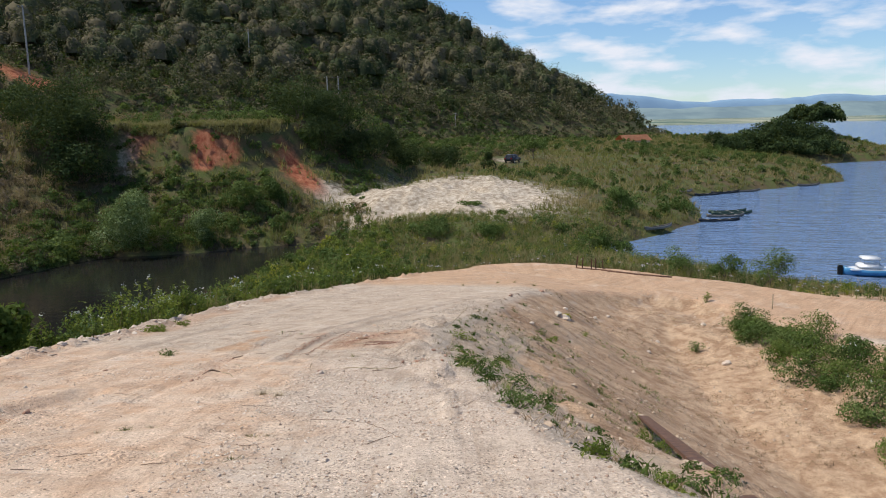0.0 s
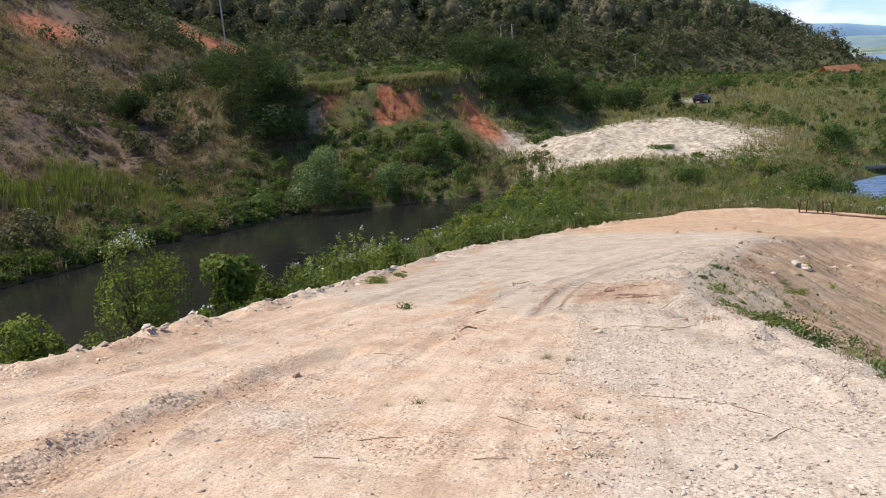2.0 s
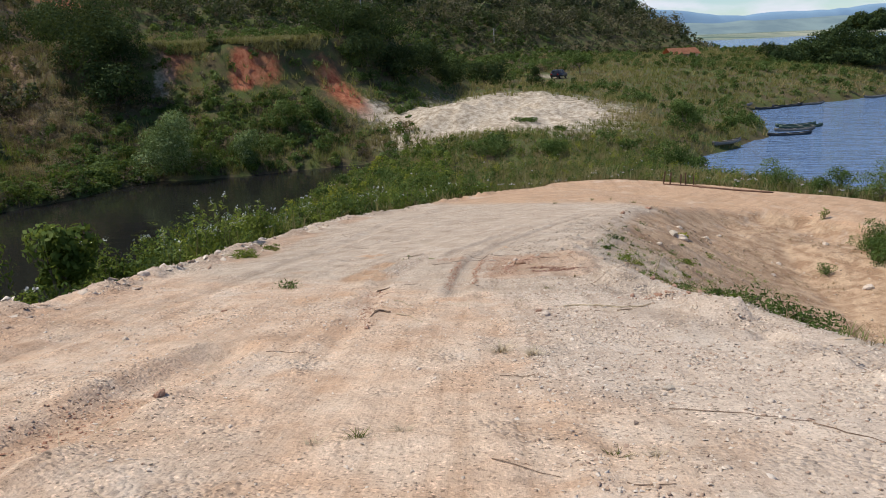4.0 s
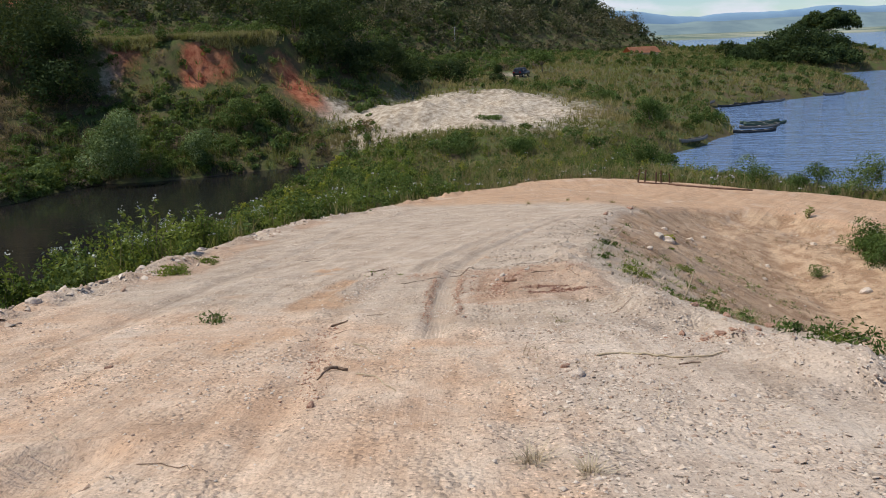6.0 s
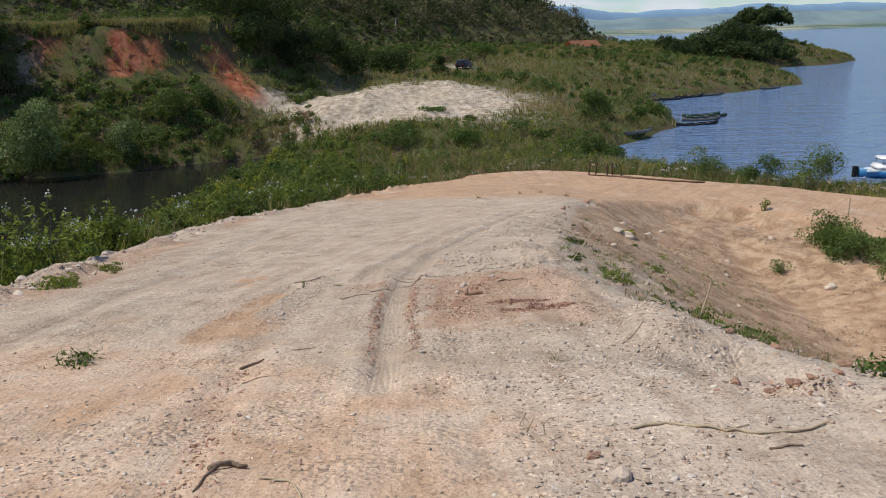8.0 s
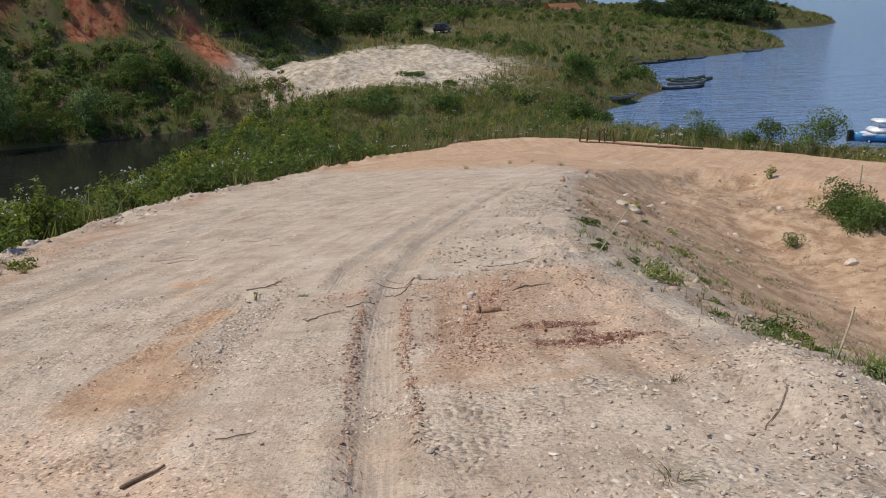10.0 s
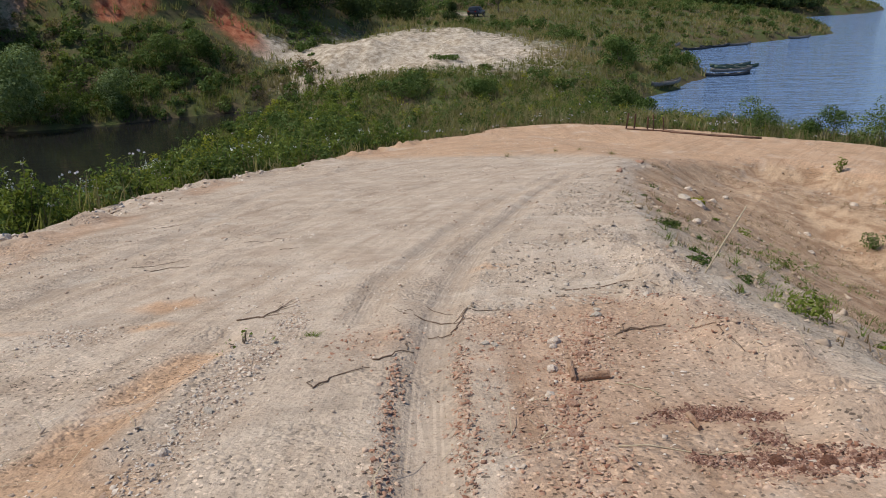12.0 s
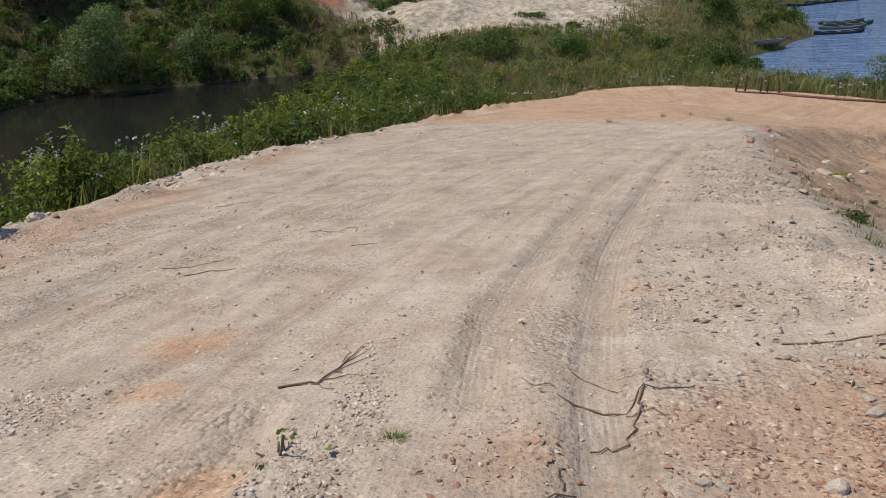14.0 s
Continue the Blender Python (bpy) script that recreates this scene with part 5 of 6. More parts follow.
stick("dead_stick", "dark root sticking out of the clay", [([(-3.69, 11.22), (-3.62, 11.30), (-3.55, 11.28)], 0.040, 0.024), ([(-3.66, 11.24), (-3.72, 11.05)], 0.022, 0.012)])
stick("dead_stick", "dark short root lying on the clay", [([(-3.96, 13.44), (-3.78, 13.57)], 0.028, 0.016)])
stick("dead_stick", "dark dead twig on the clay", [([(-3.62, 13.84), (-3.4, 13.9)], 0.008, 0.005)])
stick("dead_stick", "dark crooked twig on the clay", [([(-3.00, 16.60), (-2.88, 16.70), (-2.76, 16.83)], 0.013, 0.007), ([(-2.80, 16.80), (-2.78, 16.98)], 0.008, 0.004)])
stick("dead_stick", "dark crooked twig on the clay", [([(-3.32, 16.20), (-3.18, 16.37), (-2.99, 16.50)], 0.012, 0.006), ([(-3.30, 16.22), (-3.33, 16.34)], 0.008, 0.005)])
stick("dead_stick", "dark branched twig on the reddish clay", [([(-1.42, 16.89), (-1.28, 16.93), (-1.12, 16.96)], 0.020, 0.009), ([(-1.40, 16.90), (-1.33, 17.08)], 0.012, 0.006), ([(-1.42, 16.89), (-1.50, 16.80)], 0.014, 0.008)])
stick("dead_stick", "pale bent twig on the clay", [([(-1.75, 15.98), (-1.62, 15.88), (-1.58, 15.73)], 0.010, 0.006)], STRAW)
stick("dead_stick", "thin dark twig by the slope's crest", [([(-0.99, 16.79), (-0.94, 16.55), (-0.90, 16.28)], 0.011, 0.006)])
stick("dead_stick", "pale dry stalk on the clay", [([(-1.95, 15.25), (-1.6, 15.1), (-1.4, 15.15)], 0.007, 0.004)], STRAW)
stick("dead_stick", "thin dark twig on the pale fill", [([(-5.35, 20.3), (-5.0, 20.5)], 0.012, 0.006)])
stick("dead_stick", "thin dark twig on the pale fill", [([(-4.15, 21.2), (-3.9, 21.25)], 0.010, 0.005)])
stick("dead_stick", "thin dark curved twig beyond the reddish patch", [([(-1.45, 18.25), (-1.05, 18.22), (-0.75, 17.95), (-0.62, 17.75)], 0.012, 0.006)])
for a, b in (((-2.04, 6.59), (-1.79, 6.56)), ((-3.57, 5.82), (-3.39, 5.87)), ((-2.58, 5.88), (-2.36, 5.88)), ((-0.81, 6.40), (-0.61, 6.69))):
    stick("dead_stick", "thin dark twig on pale gravel", [([a, b], 0.009, 0.005)])
for line in ([(-2.16, 11.32), (-2.18, 11.45), (-2.20, 11.60)], [(-2.14, 11.34), (-2.03, 11.50)]):
    stick("dry_stalk", "upright dry stalk in the gravel", [(line, 0.009, 0.004)], STRAW, 0.12)
OLD_WOOD = two_scale("weathered_wood", (0.30, 0.175, 0.11), (0.44, 0.29, 0.19), 9, 0.9, 0.15, 0, 0.7, 0.02)


def log_stub(label, a, b, r, lift=0.0):
    """A short straight piece of log with broken ends, lying on the ground."""
    a3, b3 = Vector((*a, z_at(*a) + r * 0.8 + lift)), Vector((*b, z_at(*b) + r * 0.8))
    d = b3 - a3
    bm = bmesh.new()
    bmesh.ops.create_cone(bm, cap_ends=True, segments=9, radius1=r, radius2=r * 0.88, depth=d.length)
    bmesh.ops.subdivide_edges(bm, edges=[e for e in bm.edges if abs(e.verts[0].co.z - e.verts[1].co.z) > r], cuts=4)
    for v in bm.verts:
        k = 1 + 0.22 * noise.noise(v.co * 30 + Vector(a3))
        v.co = Vector((v.co.x * k, v.co.y * k, v.co.z + 0.4 * r * noise.noise(v.co * 40)))
    ob = part("log_stub", bm, OLD_WOOD)
    ob.matrix_world = Matrix.Translation((a3 + b3) / 2) @ d.to_track_quat("Z", "Y").to_matrix().to_4x4()
    tagged(ob, label, "log", "log stubs on the clay")


log_stub("short pale-brown log stub half sunk in reddish clay", (-1.90, 16.09), (-1.74, 16.08), 0.026)
log_stub("split wood piece lying across a log stub", (-1.90, 16.30), (-1.93, 16.08), 0.018, 0.02)
log_stub("small broken wood chunk beside the wheel track", (-1.57, 15.47), (-1.56, 15.36), 0.014, 0.03)
stick("dead_stick", "thin dark twig on pale clay", [([(-3.85, 13.0), (-3.6, 13.1)], 0.008, 0.004)])
stick("dead_stick", "thin dark twig on pale clay", [([(-2.6, 6.9), (-2.3, 6.7)], 0.008, 0.004)])
stick("dead_stick", "thin dark twig on pale clay", [([(-3.4, 6.2), (-3.1, 6.25)], 0.008, 0.004)])
for a, b in (((-1.55, 7.7), (-0.9, 7.3)), ((-0.9, 7.3), (-0.55, 6.6)), ((0.0, 8.2), (0.35, 8.9)), ((-2.5, 8.6), (-2.1, 8.5)), ((-4.4, 9.6), (-4.0, 9.4)), ((-1.1, 13.3), (-0.8, 13.6)), ((-5.6, 20.5), (-5.2, 20.8)), ((-4.7, 22.0), (-4.2, 22.1)), ((-6.3, 24), (-5.9, 24.2))):
    stick("dead_stick", "thin dead twig on the clay", [([a, ((a[0] + b[0]) / 2 + 0.04, (a[1] + b[1]) / 2), b], 0.008, 0.004)])


def upright(name, label, x, y, top, r, mat, category="stick", lean=(0.0, 0.0)):
    z = z_at(x, y)
    ob = solid(name, mesh_of(name, *tubes([(bent((0, 0, -0.05), (lean[0], lean[1], top), 0.0, 5, 0.01), r, r * 0.8)], 6)), mat)
    ob.location = (x, y, z)
    return tagged(ob, label, category)


upright("leaning_cane", "pale dry cane leaning out of the slope", -0.06, 18.77, 0.42, 0.009, STRAW, lean=(0.62, 0.55))
upright("leaning_cane", "pale dry cane standing by the crest", -0.05, 14.3, 0.35, 0.009, STRAW, lean=(0.15, 0.1))
upright("wooden_stake", "pale wooden marker stake in the sandy verge", 16.0, 36.2, 0.75, 0.03, STRAW, "stake")

# ---- steel ----
for k, (x, y, h) in enumerate(((8.25, 46.3, 0.72), (8.62, 46.3, 0.66), (9.1, 45.9, 0.62), (9.38, 45.9, 0.70), (9.78, 45.7, 0.60))):
    bm = bmesh.new()
    bmesh.ops.create_cube(bm, size=1)
    bmesh.ops.scale(bm, vec=(0.075, 0.04, h + 0.15), verts=bm.verts)
    bmesh.ops.translate(bm, vec=(0, 0, h / 2 - 0.07), verts=bm.verts)
    bmesh.ops.bevel(bm, geom=bm.edges[:], offset=0.008, segments=1, affect="EDGES")
    ob = tagged(part("steel_post", bm, RUST), "short rusty steel post standing at the road edge", "post", "rusty posts at the road edge")
    ob.matrix_world = pose(x, y, z_at(x, y), 2 - k, 6 - 3 * k, 10 * k)
for pts, r in (([(9.6, 45.5), (13.4, 43.7)], 0.045), ([(9.9, 45.25), (13.0, 43.8)], 0.04), ([(8.2, 46.1), (10.2, 45.4)], 0.04)):
    stick("steel_pipe", "long rusty steel pipe lying at the road edge", [(pts, r, r)], RUST, 0.0, "rusty pipes at the road edge", 1.0)


def rusty_beam():
    """A rolled steel channel that lies down the slope of the hollow."""
    a, b = Vector((5.2, 19.5, 0)), Vector((2.8, 7.0, 0))
    a.z, b.z = z_at(a.x, a.y), z_at(b.x, b.y)
    rise = max(z_at(*(a.lerp(b, s)).xy) - a.lerp(b, s).z for s in np.linspace(0, 1, 40))
    a.z, b.z = a.z + 0.25 * rise, b.z + 0.25 * rise
    span = (b - a).length
    bm = bmesh.new()
    w, t, hgt = 0.125, 0.014, 0.06
    sec = [(-w, hgt), (-w, 0), (w, 0), (w, hgt), (w - t, hgt), (w - t, t), (-w + t, t), (-w + t, hgt)]
    rings = [[bm.verts.new((u, s * span, v)) for u, v in sec] for s in np.linspace(0, 1, 12)]
    for r0, r1 in zip(rings[:-1], rings[1:]):
        for k in range(8):
            bm.faces.new((r0[k], r0[(k + 1) % 8], r1[(k + 1) % 8], r1[k]))
    bm.faces.new(rings[0][::-1]), bm.faces.new(rings[-1])
    bmesh.ops.recalc_face_normals(bm, faces=bm.faces)
    ob = tagged(part("steel_beam", bm, RUST), "long rusty steel channel lying down the slope", "beam")
    d = (b - a).normalized()
    side = d.cross(Vector((0, 0, 1))).normalized()
    up = side.cross(d)
    m = Matrix((side, d, -up)).transposed().to_4x4()
    m.translation = a + up * 0.04
    ob.matrix_world = m


rusty_beam()


# ---- stones, gravel and clods ----
def pebble_stuff(name, label, x, y, size, mat, sink=0.12):
    """Small broken stones: uneven eight-faced grains."""
    n = len(x)
    z = ground_z(x, y)
    base = np.array([(1, 0, 0), (0, 1, 0), (-1, 0, 0), (0, -1, 0), (0, 0, 1), (0, 0, -1)], float)
    tri = np.array([(0, 1, 4), (1, 2, 4), (2, 3, 4), (3, 0, 4), (1, 0, 5), (0, 3, 5)])
    v = base[None] * (0.5 + 0.8 * RNG.random((n, 6, 1))) * (1.15, 0.8, 0.45) + RNG.normal(size=(n, 6, 3)) * 0.26
    a = RNG.random(n) * 6.283
    c, s = np.cos(a)[:, None], np.sin(a)[:, None]
    v = np.stack([v[..., 0] * c - v[..., 1] * s, v[..., 0] * s + v[..., 1] * c, v[..., 2]], -1) * size[:, None, None]
    v += np.stack([x, y, z + size * sink], 1)[:, None]
    f = (np.arange(n)[:, None, None] * 6 + tri[None]).reshape(-1, 3)
    return tagged(solid(name, mesh_of(name, v.reshape(-1, 3), f), mat), label, "gravel", kind="stuff")


def chip_material(name, c1, c2, c3):
    """Broken stone whose tone differs from piece to piece."""
    m, nt, b = material(name, 0.9, 0.2)
    g = nt.nodes.new("ShaderNodeNewGeometry")
    col = ramp(nt, g.outputs["Random Per Island"], (0.05, c1), (0.5, c2), (0.95, c3))
    col = mixed(nt, 0.4, col, ramp(nt, noise_of(nt, g.outputs["Position"], 90, 3), (0.3, grey(0.6)), (0.7, grey(1.1))), "MULTIPLY")
    nt.links.new(col, b.inputs["Base Color"])
    return m


CHIPS = chip_material("stone_chips", (0.38, 0.265, 0.19), (0.53, 0.42, 0.32), (0.68, 0.59, 0.49))
CLODS = chip_material("clay_crumbs", (0.30, 0.15, 0.095), (0.45, 0.275, 0.185), (0.58, 0.42, 0.31))
RED_CRUMBS = chip_material("red_crumbs", (0.13, 0.062, 0.044), (0.24, 0.13, 0.092), (0.40, 0.26, 0.19))
GREY_CLODS = chip_material("grey_crumbs", (0.30, 0.24, 0.18), (0.44, 0.36, 0.28), (0.56, 0.48, 0.39))
SLOPE_STONE = two_scale("slope_stone", (0.40, 0.28, 0.19), (0.60, 0.48, 0.36), 4, 0.9, 0.2, 0, 0.5)


def gravel():
    def road(n, x0, x1, y0, y1, need):
        x, y = scatter(n, x0, x1, y0, y1)
        rd = land(x, y, False)[2]
        ok = (rd < 0.2) & need(x, y)
        return x[ok], y[ok]

    lumpy = lambda x, y: fbm(x, y, 1.6, 3) + 0.35 * RNG.random(len(x)) > 0.12
    x, y = road(62000, -8.6, 2, 3.5, 24, lumpy)
    pebble_stuff("gravel", "loose pale gravel scattered over the clay road", x, y, 0.003 + 0.015 * RNG.random(len(x)) ** 5, CHIPS)
    x, y = road(42000, -2.7, 1.2, 3.5, 14.2, lambda x, y: (fbm(x, y, 0.9, 3) + 0.5 * RNG.random(len(x)) > 0.18) & (x > -2.5 + 0.4 * RNG.random(len(x))))
    pebble_stuff("gravel", "dense spread of pale angular stone chips", x, y, 0.004 + 0.017 * RNG.random(len(x)) ** 4, CHIPS)
    bed = lambda y: np.interp(y, [17.5, 18.9, 20.4, 21.9, 23.8, 26.3, 29.4], [-2.35, -2.1, -1.7, -1.2, -0.5, 0.4, 1.8])
    x, y = road(26000, -2.4, 2.5, 17.6, 29, lambda x, y: (x > bed(y)) & (fbm(x, y, 0.7, 3) + 0.3 * RNG.random(len(x)) > 0.12))
    pebble_stuff("clods", "grey crumbled clods beside the wheel tracks", x, y, 0.006 + 0.026 * RNG.random(len(x)) ** 5, GREY_CLODS, 0.2)
    x, y = road(9000, -8.6, 5, 20, 46, lumpy)
    pebble_stuff("gravel", "loose pale gravel on the far road", x, y, 0.010 + 0.024 * RNG.random(len(x)) ** 4, CHIPS)
    rows = [(-3.72, 16.7, 0.08, 0.25), (-3.82, 16.05, 0.08, 0.3), (-3.57, 17.55, 0.07, 0.3), (-5.1, 17.6, 0.16, 0.18), (-4.6, 11.0, 0.7, 0.35), (-3.9, 15.35, 0.09, 0.3), (-2.75, 14.1, 0.09, 0.13), (-4.2, 12.0, 0.4, 0.5), (-2.1, 12.3, 0.7, 0.9), (-1.5, 10.6, 0.8, 0.7), (-5.4, 9.0, 0.6, 0.5), (-7.8, 17.0, 0.25, 4), (-6.4, 12, 0.5, 1.5)]
    x = np.concatenate([cx + RNG.normal(size=1000) * sx for cx, cy, sx, sy in rows])
    y = np.concatenate([cy + RNG.normal(size=1000) * sy for cx, cy, sx, sy in rows])
    pebble_stuff("gravel", "heaps of grey crushed stone on the road", x, y, 0.003 + 0.013 * RNG.random(len(x)) ** 3, CHIPS)
    belts = [([(-2.98, 13.2), (-2.95, 14.6), (-2.92, 15.6), (-2.84, 16.6)], 0.03, 1500), ([(-2.62, 13.4), (-2.60, 15.1), (-2.55, 15.9), (-2.46, 16.8)], 0.035, 1500), ([(-2.12, 14.8), (-2.08, 15.6), (-1.93, 16.1), (-1.72, 16.6), (-1.42, 17.4)], 0.09, 3800), ([(-2.40, 15.2), (-2.2, 16.4), (-1.9, 17.4)], 0.26, 2200), ([(-0.7, 11.95), (-0.4, 11.85)], 0.12, 500), ([(-3.95, 13.5), (-3.88, 12.2), (-3.80, 11.4), (-3.72, 10.6)], 0.07, 1300), ([(-5.3, 5.6), (-5.35, 6.7), (-5.25, 7.6), (-5.1, 8.4)], 0.10, 1200), ([(-1.0, 16.4), (-0.8, 17.3)], 0.22, 900), ([(-3.1, 16.7), (-3.0, 17.3)], 0.16, 450), ([(-1.3, 17.9), (-0.9, 17.6)], 0.10, 500)]
    bx, by = [], []
    for line, wide, count in belts:
        line = np.array(line)
        u = RNG.random(count) * (len(line) - 1)
        k = u.astype(int)
        c = line[k] + (line[k + 1] - line[k]) * (u - k)[:, None] + RNG.normal(size=(count, 2)) * wide
        bx.append(c[:, 0]), by.append(c[:, 1])
    bx, by = np.concatenate(bx), np.concatenate(by)
    pebble_stuff("clods", "crumbled pinkish clay clods along the wheel tracks", bx, by, 0.003 + 0.015 * RNG.random(len(bx)) ** 5, CLODS, 0.2)
    heaps = [(-1.60, 15.54, 0.07, 0.04), (-1.48, 15.52, 0.06, 0.05), (-1.36, 15.52, 0.07, 0.04), (-1.24, 15.43, 0.07, 0.03), (-1.50, 15.04, 0.07, 0.05), (-1.40, 14.97, 0.09, 0.06), (-1.28, 14.99, 0.08, 0.05), (-1.22, 14.91, 0.10, 0.05), (-1.12, 14.90, 0.06, 0.03), (-1.33, 15.20, 0.04, 0.05), (-1.66, 15.08, 0.03, 0.03)]
    x = np.concatenate([cx + RNG.normal(size=620) * sx for cx, cy, sx, sy in heaps])
    y = np.concatenate([cy + RNG.normal(size=620) * sy for cx, cy, sx, sy in heaps])
    pebble_stuff("clods", "dark red freshly dug clay crumbs in low heaps", x, y, 0.003 + 0.011 * RNG.random(len(x)) ** 3, RED_CRUMBS, 0.1)
    x = np.concatenate([-1.3 + RNG.normal(size=900) * 0.22, -5.05 + RNG.normal(size=420) * 0.22, -2.3 + RNG.normal(size=300) * 0.10, -7.6 + RNG.normal(size=300) * 0.3])
    y = np.concatenate([14.95 + RNG.normal(size=900) * 0.10, 7.0 + RNG.normal(size=420) * 0.8, 15.0 + RNG.normal(size=300) * 1.0, 7.5 + RNG.normal(size=300) * 1.6])
    pebble_stuff("clods", "crumbled red-brown clay clods", x, y, 0.003 + 0.016 * RNG.random(len(x)) ** 5, CLODS)
    x, y = scatter(16000, -0.6, 14, 5, 40)
    rd = land(x, y, False)[2]
    ok = (rd > 0) & (rd < 9)
    pebble_stuff("slope_stones", "stones and clods spilled down the sandy slope", x[ok], y[ok], 0.010 + 0.06 * RNG.random(ok.sum()) ** 6, SLOPE_STONE)
    x, y = scatter(17000, -9.2, -6, 4, 46)
    rd = land(x, y, False)[2]
    ok = (np.abs(rd + 0.3) < 0.25 + 0.5 * RNG.random(len(x)) ** 2) & (fbm(x, y, 1.5, 3) > -0.1)
    pebble_stuff("edge_rubble", "pale rubble along the road's crumbling edge", x[ok], y[ok], 0.008 + 0.075 * RNG.random(ok.sum()) ** 6, CHIPS)
    x, y = road(1800, -8, 1.5, 4, 22, lambda x, y: fbm(x, y, 2.2, 3) > 0.05)
    v, f, tri = blades(x, y, ground_z(x, y), 0.10 + 0.0 * x, 2, 0.005, 6.0)
    v[:, 2] = np.minimum(v[:, 2], np.repeat(np.repeat(ground_z(x, y), 2), 5) + 0.018)
    tagged(solid("straw_litter", mesh_of("straw_litter", v, np.concatenate([f[:, :3], f[:, [0, 2, 3]], tri[:, :3]])), STRAW), "bits of dry straw littering the clay", "straw", kind="stuff")


gravel()


def rock_mesh(seed, flat=0.65):
    bm = bmesh.new()
    bmesh.ops.create_icosphere(bm, subdivisions=2, radius=1)
    for v in bm.verts:
        k = 1 + 0.45 * noise.noise(v.co * 1.1 + Vector((seed * 7.1, 0, 0))) + 0.16 * noise.noise(v.co * 3 + Vector((0, seed * 3.3, 0)))
        v.co = Vector((v.co.x * k, v.co.y * k * 0.8, v.co.z * k * flat))
    me = bpy.data.meshes.new("stone")
    bm.to_mesh(me)
    bm.free()
    return me


ROCKS = [rock_mesh(k) for k in range(6)]
for me in ROCKS[:3]:
    me.materials.append(STONE)
ROCKS[3].materials.append(GREY_STONE)
ROCKS[4].materials.append(CLOD)
ROCKS[5].materials.append(two_scale("red_clay", (0.27, 0.12, 0.075), (0.42, 0.22, 0.15), 7, 0.95, 0.1, 0, 0.8, 0.03))
STONES = [(-3.66, 10.38, 0.055, 4), (-4.65, 8.0, 0.07, 4), (-2.0, 16.28, 0.06, 0), (-1.62, 10.95, 0.06, 1), (-1.85, 11.3, 0.045, 1), (-1.5, 10.6, 0.04, 0), (-0.65, 11.5, 0.05, 0), (-1.64, 15.56, 0.07, 5), (-1.52, 15.54, 0.08, 5), (-1.40, 15.53, 0.075, 5), (-1.28, 15.46, 0.065, 5), (-1.52, 15.06, 0.08, 5), (-1.42, 14.98, 0.11, 5), (-1.32, 15.00, 0.09, 5), (-1.24, 14.93, 0.12, 5), (-1.14, 14.90, 0.08, 5), (-1.36, 14.90, 0.07, 5), (-1.20, 15.06, 0.06, 5), (-2.10, 15.40, 0.05, 4), (-2.02, 15.75, 0.06, 4), (-1.97, 15.90, 0.05, 4), (-1.78, 16.5, 0.06, 4), (-1.70, 16.72, 0.05, 4), (-1.62, 16.9, 0.06, 4), (-1.45, 17.35, 0.06, 3), (-1.40, 17.5, 0.05, 3), (-1.87, 16.79, 0.075, 1), (-2.30, 16.85, 0.045, 3), (-2.24, 16.82, 0.04, 3), (-1.93, 10.82, 0.098, 1), (-1.98, 11.06, 0.055, 4), (-1.42, 8.15, 0.06, 3), (-0.66, 11.95, 0.055, 4), (-0.55, 11.90, 0.07, 4), (-0.46, 11.88, 0.05, 4), (-0.8, 12.1, 0.06, 4), (-3.72, 16.3, 0.045, 1), (-3.80, 16.0, 0.05, 3), (-3.66, 16.6, 0.04, 1), (-3.88, 15.5, 0.055, 1), (-3.9, 15.75, 0.04, 3), (4.66, 30.6, 0.24, 3), (4.95, 30.5, 0.26, 0), (5.1, 31.4, 0.13, 1),
          (11.4, 29.8, 0.22, 0), (9.5, 33.0, 0.14, 1), (7.6, 34.5, 0.12, 2), (12.3, 35.2, 0.16, 0), (6.8, 33.6, 0.13, 1), (4.3, 33.0, 0.13, 4), (8.6, 31.2, 0.12, 0), (2.6, 29.5, 0.12, 4), (3.0, 26.0, 0.12, 0), (-2.6, 13.4, 0.04, 3), (-2.1, 15.9, 0.05, 0),
          (-1.9, 16.7, 0.045, 2), (-5.5, 11.8, 0.05, 4), (-6.0, 10.4, 0.06, 0), (0.1, 12.4, 0.08, 4), (-0.1, 12.9, 0.07, 4), (-0.15, 12.1, 0.06, 4), (-0.3, 13.2, 0.07, 4), (-4.4, 6.1, 0.05, 0), (-0.5, 7.6, 0.05, 1), (-1.1, 5.9, 0.06, 0), (-8.2, 15.8, 0.12, 2), (-8.1, 19.3, 0.13, 2), (-8.3, 23.4, 0.15, 2), (-8.0, 26.2, 0.14, 2)]
for x, y, s, k in STONES:
    ob = new("stone", ROCKS[k])
    s *= 0.62 if s < 0.1 else 0.85
    s *= 0.38 if k == 5 else 1.0
    ob.matrix_world = pose(x, y, z_at(x, y) + s * 0.2, 0, 0, 360 * RNG.random()) @ Matrix.Diagonal((s, s, s, 1))
    tagged(ob, "red-brown clay clod resting on the ground" if k >= 4 else ("grey broken stone resting on the clay" if k == 3 else "pale angular stone resting on the clay"), "stone", "stones")


